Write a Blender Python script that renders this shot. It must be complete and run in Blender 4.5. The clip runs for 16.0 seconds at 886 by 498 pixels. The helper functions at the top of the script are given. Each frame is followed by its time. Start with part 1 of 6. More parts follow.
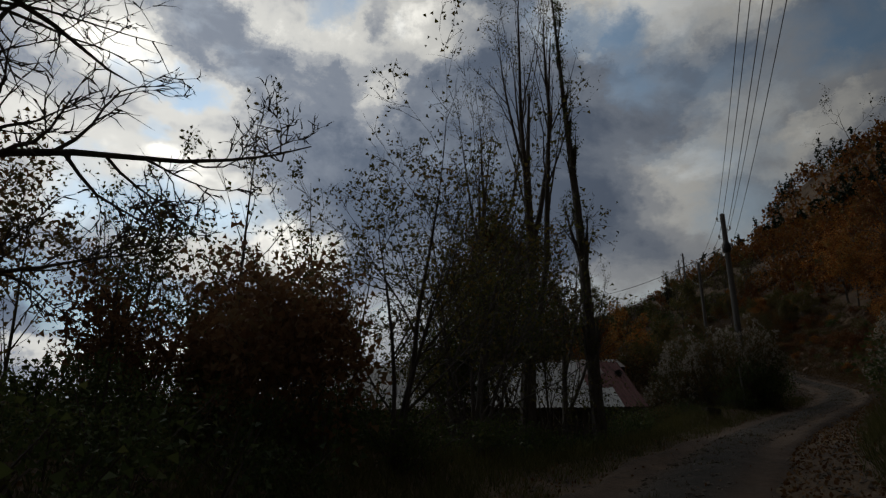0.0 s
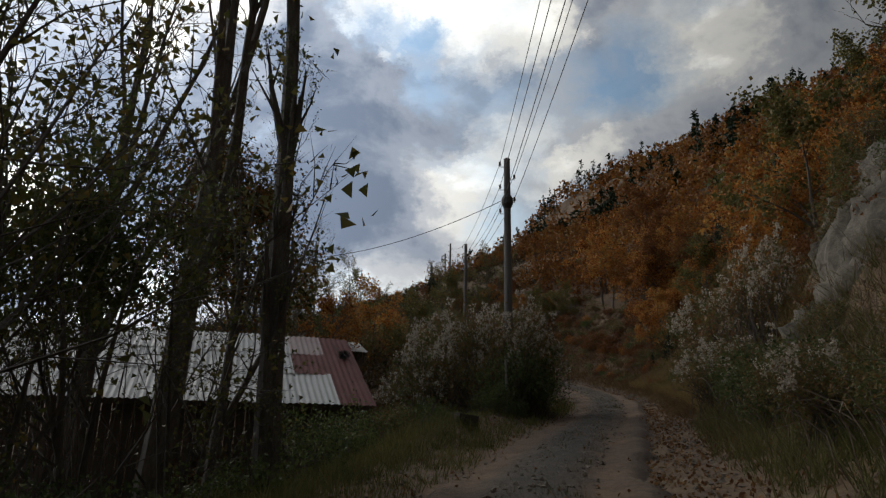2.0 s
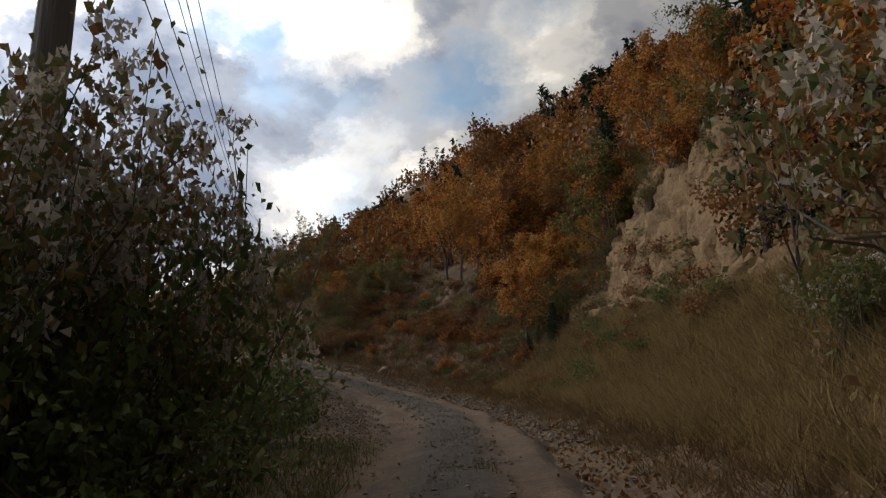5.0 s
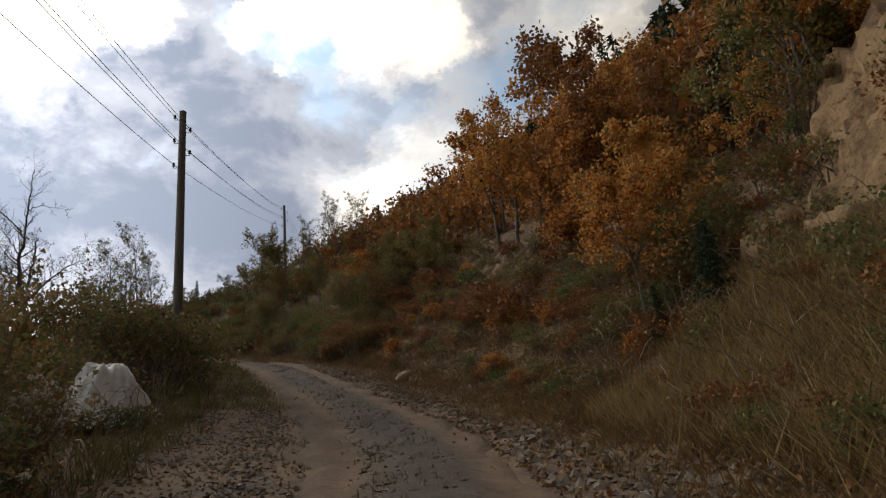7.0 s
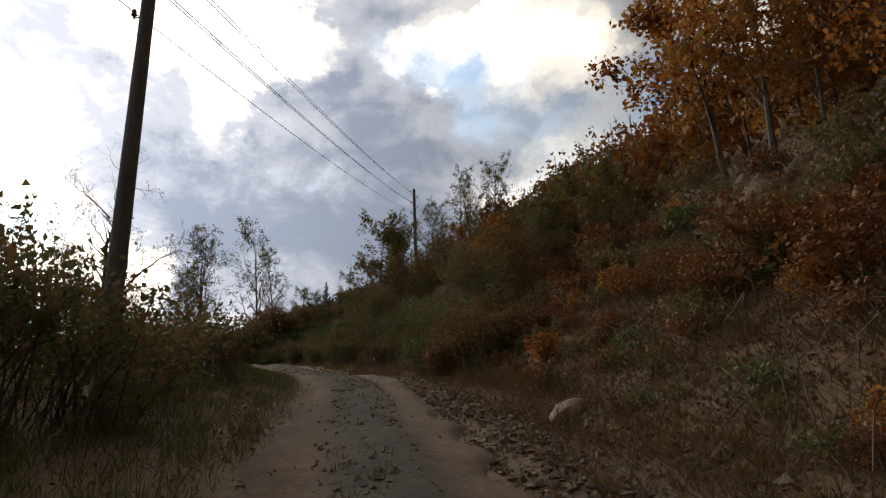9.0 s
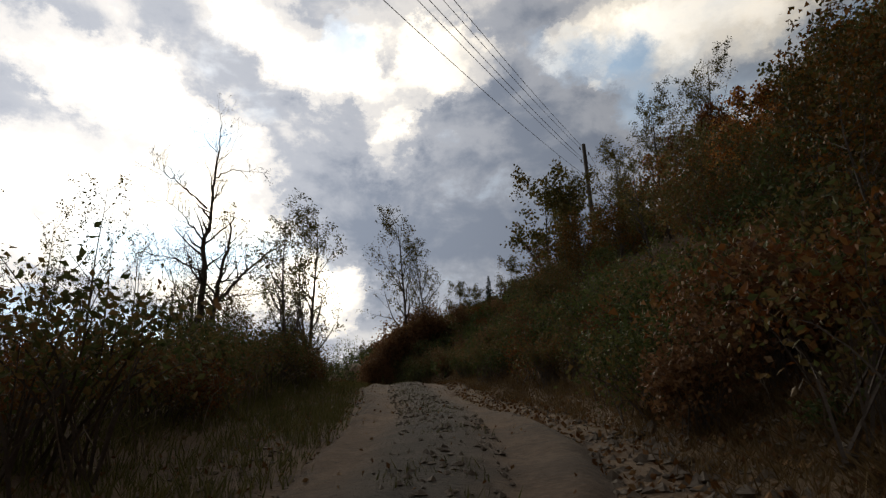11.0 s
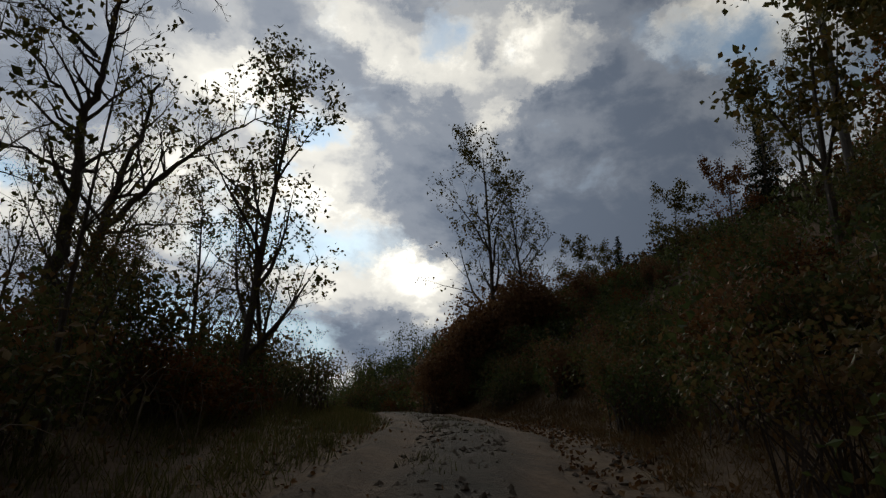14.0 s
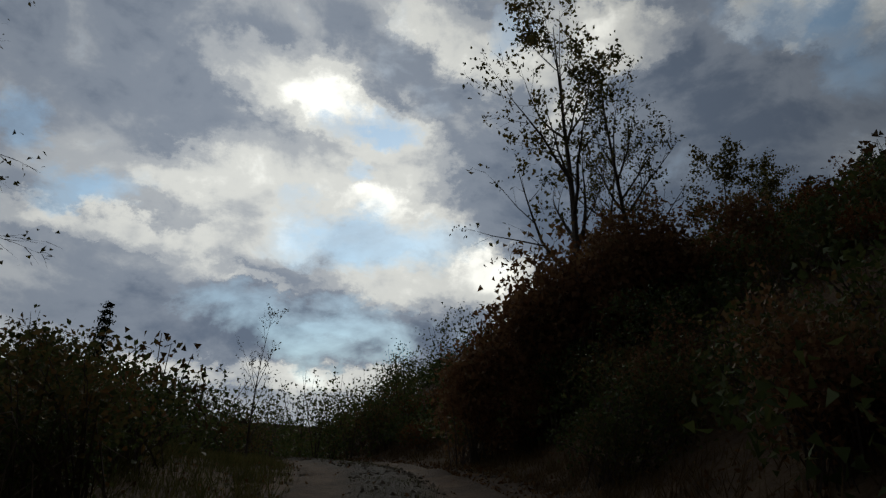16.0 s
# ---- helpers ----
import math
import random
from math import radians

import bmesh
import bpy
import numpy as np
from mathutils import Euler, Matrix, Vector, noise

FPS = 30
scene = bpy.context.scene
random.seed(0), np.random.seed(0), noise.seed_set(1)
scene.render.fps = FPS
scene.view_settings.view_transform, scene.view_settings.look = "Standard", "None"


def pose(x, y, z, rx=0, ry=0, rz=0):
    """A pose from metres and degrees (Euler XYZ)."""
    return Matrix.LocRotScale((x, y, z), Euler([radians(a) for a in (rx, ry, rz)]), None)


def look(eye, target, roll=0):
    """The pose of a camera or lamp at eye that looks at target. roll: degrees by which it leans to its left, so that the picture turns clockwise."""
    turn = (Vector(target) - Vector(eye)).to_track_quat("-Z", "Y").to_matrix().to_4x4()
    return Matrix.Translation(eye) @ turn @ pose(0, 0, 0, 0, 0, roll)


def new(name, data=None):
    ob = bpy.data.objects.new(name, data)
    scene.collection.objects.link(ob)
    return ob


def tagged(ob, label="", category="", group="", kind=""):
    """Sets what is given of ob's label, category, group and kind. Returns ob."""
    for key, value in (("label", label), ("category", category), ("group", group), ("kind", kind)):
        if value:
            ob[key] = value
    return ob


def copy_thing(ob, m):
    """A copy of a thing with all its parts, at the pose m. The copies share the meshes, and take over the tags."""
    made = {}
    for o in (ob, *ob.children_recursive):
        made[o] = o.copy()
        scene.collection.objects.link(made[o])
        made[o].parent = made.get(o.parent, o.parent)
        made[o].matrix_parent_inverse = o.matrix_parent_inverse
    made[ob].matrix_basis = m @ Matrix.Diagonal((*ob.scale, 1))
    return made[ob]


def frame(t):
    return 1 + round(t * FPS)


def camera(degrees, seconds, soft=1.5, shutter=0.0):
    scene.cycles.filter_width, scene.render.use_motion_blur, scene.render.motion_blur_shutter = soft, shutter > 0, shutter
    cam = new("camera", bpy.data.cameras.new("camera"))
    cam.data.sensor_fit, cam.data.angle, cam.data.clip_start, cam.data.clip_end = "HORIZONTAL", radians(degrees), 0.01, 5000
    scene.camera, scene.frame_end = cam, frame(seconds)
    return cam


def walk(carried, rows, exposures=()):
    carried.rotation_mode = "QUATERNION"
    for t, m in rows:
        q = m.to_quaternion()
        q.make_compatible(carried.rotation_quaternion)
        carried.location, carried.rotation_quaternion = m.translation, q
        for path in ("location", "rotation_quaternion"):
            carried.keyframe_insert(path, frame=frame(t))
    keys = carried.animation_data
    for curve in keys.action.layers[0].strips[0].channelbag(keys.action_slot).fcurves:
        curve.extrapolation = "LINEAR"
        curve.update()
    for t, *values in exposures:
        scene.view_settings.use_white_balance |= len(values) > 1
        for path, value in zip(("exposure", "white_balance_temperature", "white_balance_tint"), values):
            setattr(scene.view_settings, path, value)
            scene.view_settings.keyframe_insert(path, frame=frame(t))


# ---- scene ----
cam = camera(67.7, 16.0, 1.3)
PATH = [
    (0, (1.108, 1.499, -0.209), (1.073, 3.415, 0.362), -0.7),
    (0.5, (1.502, 3.662, -0.125), (1.744, 5.573, 0.414), -0.6),
    (1, (2.14, 5.734, 0.058), (2.491, 7.62, 0.624), -0.3),
    (1.5, (3.109, 8.038, 0.26), (3.696, 9.852, 0.865), -0.4),
    (2, (4.28, 10.548, 0.448), (4.906, 12.369, 0.99), 1.0),
    (2.5, (5.706, 13.182, 0.735), (6.462, 14.955, 1.268), 1.1),
    (3, (7.022, 15.507, 0.938), (7.816, 17.259, 1.486), 0.0),
    (3.5, (8.317, 17.509, 1.071), (9.216, 19.194, 1.666), -0.6),
    (4, (9.759, 19.738, 1.309), (10.787, 21.371, 1.834), -2.2),
    (6.5, (18.102, 31.083, 2.59), (19.087, 32.722, 3.176), -5.8),
    (7, (19.388, 33.303, 2.88), (20.262, 35.012, 3.445), -5.2),
    (7.5, (20.551, 35.529, 3.195), (21.339, 37.265, 3.8), -4.4),
    (8, (21.792, 37.938, 3.51), (22.507, 39.702, 4.125), -5.1),
    (8.5, (22.822, 40.574, 3.89), (23.4, 42.375, 4.539), -4.6),
    (9, (23.591, 43.502, 4.273), (24.029, 45.348, 4.905), -2.5),
    (9.5, (24.334, 46.206, 4.663), (24.599, 48.085, 5.296), -3.8),
    (12, (25.447, 59.007, 7.378), (25.214, 60.879, 8.045), 0.1),
    (12.5, (25.342, 61.613, 7.916), (25.025, 63.482, 8.554), -0.2),
    (13, (25.008, 64.202, 8.309), (24.618, 66.067, 8.916), -1.1),
    (13.5, (24.569, 66.816, 8.692), (24.205, 68.665, 9.364), -0.6),
    (14, (24.147, 69.538, 9.194), (23.765, 71.394, 9.835), 0.9),
    (14.5, (23.699, 72.438, 9.783), (23.25, 74.265, 10.462), 2.6),
    (15, (23.318, 75.349, 10.325), (22.847, 77.15, 11.056), 4.5),
    (15.5, (22.997, 77.942, 10.807), (22.482, 79.769, 11.437), 3.4),
    (16, (22.618, 80.333, 10.97), (22.014, 82.132, 11.602), 1.4),
]
EXPOSURES = [(0, -1.32, 6600, 8), (0.5, -1.15, 6600, 8), (1.0, -0.6, 6650, 8), (1.5, -0.1, 6650, 8), (2.0, 0.12, 6650, 8), (3.5, 0.3, 6700, 9), (4.0, 0.4, 6800, 10), (6.5, 0.76, 7300, 12), (7.5, 0.72, 7450, 12), (9.0, 0.45, 7500, 12), (12.0, -0.55, 7400, 10), (13.5, -0.95, 7000, 9), (15.0, -1.2, 6600, 6), (16.0, -1.4, 6500, 6)]
walk(cam, [(t, look(eye, target, roll)) for t, eye, target, roll in PATH], EXPOSURES)

# ---------------------------------------------------------------- sky and sun
SUN_AZ, SUN_EL = 18.0, 25.0        # degrees to the left of +y, and up


def heading(az, el):
    a, e = radians(az), radians(el)
    return Vector((-math.sin(a) * math.cos(e), math.cos(a) * math.cos(e), math.sin(e)))


world = bpy.data.worlds.new("cloudy_sky")
scene.world = world
world.use_nodes = True
wt = world.node_tree
wt.nodes.clear()


def wmath(op, a, b=None, clamp=False):
    n = wt.nodes.new("ShaderNodeMath")
    n.operation, n.use_clamp = op, clamp
    for slot, v in ((0, a), (1, b)):
        if v is None:
            continue
        if isinstance(v, (int, float)):
            n.inputs[slot].default_value = v
        else:
            wt.links.new(v, n.inputs[slot])
    return n.outputs[0]


coord = wt.nodes.new("ShaderNodeTexCoord")
split = wt.nodes.new("ShaderNodeSeparateXYZ")
wt.links.new(coord.outputs["Generated"], split.inputs[0])
az = wmath("MULTIPLY", wmath("ARCTAN2", wmath("MULTIPLY", split.outputs[0], -1.0), split.outputs[1]), 57.2958)
el = wmath("MULTIPLY", wmath("ARCSINE", split.outputs[2]), 57.2958)
angles = wt.nodes.new("ShaderNodeCombineXYZ")
wt.links.new(az, angles.inputs[0])
wt.links.new(el, angles.inputs[1])


def wnoise(scale, detail, rough, stretch=1.0, seed=0.0, distortion=0.0):
    m = wt.nodes.new("ShaderNodeMapping")
    m.inputs["Scale"].default_value = (scale, scale * stretch, 1)
    m.inputs["Location"].default_value = (seed, seed * 0.7, seed * 1.3)
    wt.links.new(angles.outputs[0], m.inputs[0])
    n = wt.nodes.new("ShaderNodeTexNoise")
    n.inputs["Scale"].default_value = 1.0
    n.inputs["Detail"].default_value, n.inputs["Roughness"].default_value = detail, rough
    n.inputs["Distortion"].default_value = distortion
    wt.links.new(m.outputs[0], n.inputs["Vector"])
    return n


# ragged edges: bend the sky's angles with two sizes of noise
bend = wt.nodes.new("ShaderNodeVectorMath")
bend.operation = "MULTIPLY_ADD"
wt.links.new(wnoise(0.22, 8, 0.68, 1.4, 3.0).outputs["Color"], bend.inputs[0])
bend.inputs[1].default_value = (9.0, 6.5, 0)
lift = wt.nodes.new("ShaderNodeVectorMath")
lift.operation = "ADD"
wt.links.new(angles.outputs[0], lift.inputs[0])
lift.inputs[1].default_value = (-4.5, -3.25, 0)
wt.links.new(lift.outputs[0], bend.inputs[2])


def patch(az0, el0, wide, high, amount, tilt=0.0):
    """One lit or dark piece of cloud, or a gap, round a direction."""
    m = wt.nodes.new("ShaderNodeMapping")
    m.vector_type = "TEXTURE"
    m.inputs["Location"].default_value = (az0, el0, 0)
    m.inputs["Rotation"].default_value = (0, 0, radians(tilt))
    m.inputs["Scale"].default_value = (wide, high, 1)
    wt.links.new(bend.outputs[0], m.inputs[0])
    g = wt.nodes.new("ShaderNodeTexGradient")
    g.gradient_type = "SPHERICAL"
    wt.links.new(m.outputs[0], g.inputs[0])
    return wmath("MULTIPLY", wmath("MULTIPLY", g.outputs["Fac"], 1.45, True), amount)


def total(values):
    out = values[0]
    for v in values[1:]:
        out = wmath("ADD", out, v)
    return out


# lit cloud edges (plus) and dark bellies (minus)
NORTH_EAST = [  # heading, height, half width, half height, amount, tilt
    (-22.2, 34.4, 10.7, 4.9, 1.5, 2), (-28.6, 34.0, 4.3, 3.2, 0.7, 4), (-15.7, 36.1, 5.3, 3.1, 0.9, -2), (-13.2, 32.5, 1.4, 0.8, 0.8, -3), (-25.0, 24.6, 6.0, 3.8, 0.7, -33),
    (-45.6, 31.8, 4.7, 5.2, 0.8, -23), (-20.9, 21.9, 7.2, 2.5, 0.6, 3), (0.9, 34.3, 7.6, 3.1, 0.9, -10), (4.6, 29.9, 3.1, 2.5, 0.8, -11), (-36.6, 36.4, 7.6, 3.3, -0.1, 8),
    (-37.1, 32.3, 9.0, 5.5, -0.12, 9), (-23.5, 29.7, 9.0, 4.2, -0.3, 21), (-8.5, 29.3, 8.2, 4.7, -0.27, -4), (-2.8, 25.7, 13.8, 5.9, -0.3, -4), (1.8, 20.1, 9.7, 5.0, -0.18, -4),
    (-15.9, 24.6, 11.6, 4.2, -0.24, 1),
]
NORTH = [  # heading, height, half width, half height, amount, tilt
    (7.6, 28.2, 4.5, 4.5, 1, 56), (1.7, 37.1, 5.1, 2.2, 0.7, -1), (11.0, 36.0, 4.1, 3.3, 0.7, -5), (14.7, 29.9, 4.4, 2.3, 0.8, -6), (7.4, 22.2, 5.1, 2.4, 0.5, -1),
    (18.3, 32.8, 9.4, 4.6, -0.42, 6), (11.6, 27.9, 4.8, 5.1, -0.48, 55), (-0.3, 26.1, 15.5, 7.4, -0.54, 30), (3.4, 19.8, 13.8, 4.3, -0.3, 1), (-4.7, 38.0, 10.5, 2.6, -0.36, 3),
    (22.0, 20.8, 9.0, 4.5, 0.5, -5),
]
EAST_LOW = [  # heading, height, half width, half height, amount, tilt
    (8.6, 32.9, 5.9, 2.7, 0.7, 15), (1.6, 34.4, 5.4, 2.5, 0.5, 1), (-18.7, 33.9, 7.0, 2.2, 0.7, 11), (-19.3, 19.1, 5.7, 3.2, 0.5, 8), (-31.6, 23.1, 6.6, 1.9, 0.7, -26),
    (-22.6, 26.4, 9.0, 6.0, -0.15, 12), (-7.0, 27.9, 9.5, 6.4, -0.24, 5),
]
ROUND_SUN = [  # heading, height, half width, half height, amount, tilt
    (13.8, 15.6, 5.0, 3.4, 2.2, -1), (32.8, 30.7, 11.6, 3.4, 1.3, 16), (23.4, 27.3, 7.7, 4.2, 1.2, 22), (33.8, 22.9, 11.9, 6.2, 0.9, -9), (41.7, 23.0, 5.6, 2.6, 0.6, -13),
    (17.1, 35.5, 8.1, 3.7, 1.1, 26), (11.9, 32.9, 5.8, 3.0, 0.7, -1), (2.1, 36.8, 5.9, 2.3, 0.7, 3), (-0.4, 29.0, 4.8, 2.5, 0.6, 4), (-10.2, 35.4, 2.7, 2.2, 1, 9),
    (6.2, 30.4, 1.6, 4.1, 0.6, 56), (24.8, 34.8, 14.6, 3.2, -0.54, 24), (15.0, 28.0, 6.5, 6.5, -0.54, -2), (4.6, 30.2, 5.8, 4.3, -0.48, 2), (8.4, 22.0, 11.1, 6.6, -0.54, 1),
    (-5.0, 32.9, 8.7, 4.2, -0.3, 24), (-3.3, 24.6, 12.9, 8.0, -0.15, 6), (16.7, 21.2, 4.6, 4.4, -0.18, -3),
]
NORTH_WEST = [  # heading, height, half width, half height, amount, tilt
    (29.5, 29.9, 7.7, 3.8, 1.1, 37), (34.0, 18.4, 7.0, 2.4, 0.9, -5), (23.1, 21.7, 8.0, 1.9, 1.1, 9), (23.2, 15.1, 8.3, 2.5, 1, 8), (17.2, 16.5, 4.6, 1.9, 0.8, -10),
    (44.8, 17.4, 10.2, 1.6, 0.9, 6), (35.0, 15.0, 6.7, 0.7, 0.6, 5), (52.2, 17.8, 4.4, 1.4, 0.6, -12), (12.4, 34.7, 5.0, 3.5, 0.6, 3), (45.4, 30.3, 23.6, 8.5, -0.48, 8),
    (40.7, 19.5, 7.7, 3.4, -0.3, -8), (-1.0, 31.7, 15.0, 7.4, -0.15, 10), (-10.0, 24.5, 11.9, 8.5, -0.18, 12), (27.9, 10.8, 24.3, 5.0, -0.6, -2), (41.2, 11.1, 16.3, 4.0, -0.42, -5),
    (31.8, 6.9, 30.4, 1.0, 1, -2),
]
LOW_NORTH = [(0.0, 15.5, 13, 5, -1.1, 0), (-11.0, 18.0, 10, 5, -0.5, 0), (4.0, 20.5, 12, 4.5, -0.9, 0), (-6.0, 21.0, 20, 7, -0.5, 0), (-42.0, 33.0, 9, 6, 0.6, -15), (-1.0, 26.0, 11, 5, -0.4, 30)]
lit = total([patch(*row) for row in LOW_NORTH + NORTH_EAST + NORTH + EAST_LOW + ROUND_SUN + NORTH_WEST])
# gaps through which the blue shows
GAPS = [  # heading, height, half width, half height, amount, tilt
    (-13.2, 33.8, 5.5, 3.0, 1.1, -3), (-16.6, 30.1, 3.4, 5.0, 0.9, -1), (-39.8, 35.0, 5.8, 5.4, 0.7, 10), (-44.9, 35.0, 4.8, 3.9, 0.9, 12), (-16.1, 33.4, 6.0, 4.0, 0.5, 8),
    (26.6, 29.3, 5.6, 1.5, 0.7, -12), (-23.1, 29.8, 10.7, 9.2, 0.9, 13), (-35.7, 29.8, 6.6, 5.2, 1.7, 20), (-8.7, 36.1, 5.0, 3.3, 0.9, 6), (-25.6, 19.6, 5.6, 6.0, 0.7, 10),
    (24.0, 28.4, 4.5, 2.6, 1.4, 21), (12.0, 36.5, 4.4, 2.7, 0.9, -2), (26.1, 27.6, 6.5, 1.7, 1.6, 2), (26.2, 24.9, 2.4, 1.0, 1.3, 5), (26.0, 18.6, 13.1, 3.6, 1.9, -2),
    (32.4, 22.2, 3.0, 1.7, 0.9, -6), (54.2, 23.4, 3.5, 3.7, 1.6, -16), (50.2, 19.5, 5.5, 1.9, 1.3, -12), (32.4, 12.9, 19.1, 2.8, 0.9, 3), (27.8, 9.8, 18.3, 2.8, 0.9, -2),
    (13.0, 36.9, 4.3, 4.0, 0.8, 2),
]
gap = total([patch(*row) for row in GAPS])
fine = wnoise(0.12, 10, 0.57, 1.45, 11.0, 0.25)
mid = wnoise(0.035, 6, 0.55, 1.8, 5.0)
body = wmath("ADD", wmath("MULTIPLY", wmath("SUBTRACT", fine.outputs["Fac"], 0.5), 1.9), wmath("MULTIPLY", wmath("SUBTRACT", mid.outputs["Fac"], 0.5), 0.5))
squeezed = wmath("DIVIDE", wmath("MULTIPLY", lit, 0.95), wmath("ADD", wmath("MULTIPLY", wmath("ABSOLUTE", lit), 0.85), 1.0))
light = wmath("ADD", wmath("ADD", squeezed, body), 0.72)
ramp = wt.nodes.new("ShaderNodeValToRGB")
ramp.color_ramp.interpolation = "EASE"
stops = ramp.color_ramp.elements
stops[0].position, stops[0].color = 0.0, (0.14, 0.175, 0.245, 1)
stops[1].position, stops[1].color = 1.0, (2.3, 2.25, 2.12, 1)
for at, colour in ((0.2, (0.255, 0.29, 0.36, 1)), (0.4, (0.45, 0.47, 0.51, 1)), (0.6, (0.76, 0.755, 0.735, 1)), (0.8, (1.3, 1.27, 1.2, 1))):
    stops.new(at).color = colour
wt.links.new(wmath("MULTIPLY", light, 0.5, True), ramp.inputs[0])
sky = wt.nodes.new("ShaderNodeTexSky")
sky.sky_type = "NISHITA"
sky.sun_disc = False
sky.sun_elevation, sky.sun_rotation = radians(SUN_EL), radians(-SUN_AZ)
sky.air_density, sky.dust_density = 1.0, 0.1
blue = wt.nodes.new("ShaderNodeMix")
blue.data_type = "RGBA"
blue.blend_type = "MULTIPLY"
blue.inputs[0].default_value = 1.0
blue.inputs[7].default_value = (0.125, 0.135, 0.13, 1)
wt.links.new(sky.outputs[0], blue.inputs[6])
gapped = wmath("MULTIPLY", wmath("SUBTRACT", wmath("ADD", wmath("MULTIPLY", gap, 0.55), wmath("MULTIPLY", body, 1.1)), 0.2), 1.05, True)
mixed = wt.nodes.new("ShaderNodeMix")
mixed.data_type = "RGBA"
wt.links.new(wmath("MULTIPLY", gapped, 0.88), mixed.inputs[0])
wt.links.new(ramp.outputs[0], mixed.inputs[6])
wt.links.new(blue.outputs[2], mixed.inputs[7])
back = wt.nodes.new("ShaderNodeBackground")
back.inputs["Strength"].default_value = 1.0
# made-up falloff: sky brightest round heading 34, dimmed elsewhere and behind to darken the ground
facing = wt.nodes.new("ShaderNodeVectorMath")
facing.operation = "DOT_PRODUCT"
wt.links.new(coord.outputs["Generated"], facing.inputs[0])
facing.inputs[1].default_value = heading(34, 24)
# thick: the added dimming, a factor on the sky's strength, 0.2 at its darkest
thick = wmath("ADD", wmath("MULTIPLY", wmath("POWER", wmath("MAXIMUM", wmath("ADD", wmath("MULTIPLY", facing.outputs["Value"], 0.5), 0.5), 0.0), 5.0), 2.25), 0.2)
wt.links.new(thick, back.inputs["Strength"])
wt.links.new(mixed.outputs[2], back.inputs[0])
wout = wt.nodes.new("ShaderNodeOutputWorld")
wt.links.new(back.outputs[0], wout.inputs[0])

sun = new("sun", bpy.data.lights.new("sun", "SUN"))
sun.data.energy, sun.data.angle, sun.data.color = 0.9, radians(12), (1.0, 0.93, 0.82)
sun.matrix_world = look(heading(SUN_AZ, SUN_EL) * 50, (0, 0, 0))


# ---------------------------------------------------------------- materials
def surface(name, colours, scale=4.0, detail=6, rough=0.85, bump=0.3, bump_scale=30.0, spread=0.5, object_random=0.0, metal=0.0, coords="Object", stretch=(1, 1, 1)):
    """A matt surface with two sizes of variation in colour and a fine relief."""
    m = bpy.data.materials.new(name)
    m.use_nodes = True
    nt = m.node_tree
    p = nt.nodes["Principled BSDF"]
    p.inputs["Roughness"].default_value, p.inputs["Metallic"].default_value = rough, metal
    tc = nt.nodes.new("ShaderNodeTexCoord")
    mp = nt.nodes.new("ShaderNodeMapping")
    mp.inputs["Scale"].default_value = stretch
    nt.links.new(tc.outputs[coords], mp.inputs[0])
    n1, n2, n3 = (nt.nodes.new("ShaderNodeTexNoise") for _ in range(3))
    for n, s, d in ((n1, scale, detail), (n2, scale * 7.3, 4), (n3, bump_scale, 5)):
        n.inputs["Scale"].default_value, n.inputs["Detail"].default_value = s, d
        n.inputs["Roughness"].default_value = 0.62
        nt.links.new(mp.outputs[0], n.inputs["Vector"])
    add = nt.nodes.new("ShaderNodeMath")
    add.operation = "MULTIPLY_ADD"
    nt.links.new(n2.outputs["Fac"], add.inputs[0])
    add.inputs[1].default_value = spread
    nt.links.new(n1.outputs["Fac"], add.inputs[2])
    fac = add.outputs[0]
    if object_random:
        info = nt.nodes.new("ShaderNodeObjectInfo")
        more = nt.nodes.new("ShaderNodeMath")
        more.operation = "MULTIPLY_ADD"
        nt.links.new(info.outputs["Random"], more.inputs[0])
        more.inputs[1].default_value = object_random
        nt.links.new(fac, more.inputs[2])
        fac = more.outputs[0]
    r = nt.nodes.new("ShaderNodeMapRange")
    r.inputs["From Min"].default_value, r.inputs["From Max"].default_value = 0.3 + spread * 0.35, 0.7 + spread * 0.65 + object_random
    nt.links.new(fac, r.inputs[0])
    ramp = nt.nodes.new("ShaderNodeValToRGB")
    e = ramp.color_ramp.elements
    for k, c in enumerate(colours):
        at = k / (len(colours) - 1)
        if k == 0:
            e[0].position, e[0].color = 0, (*c, 1)
        elif k == len(colours) - 1:
            e[-1].position, e[-1].color = 1, (*c, 1)
        else:
            e.new(at).color = (*c, 1)
    nt.links.new(r.outputs[0], ramp.inputs[0])
    nt.links.new(ramp.outputs[0], p.inputs["Base Color"])
    b = nt.nodes.new("ShaderNodeBump")
    b.inputs["Strength"].default_value, b.inputs["Distance"].default_value = bump, 0.05
    nt.links.new(n3.outputs["Fac"], b.inputs["Height"])
    nt.links.new(b.outputs[0], p.inputs["Normal"])
    return m


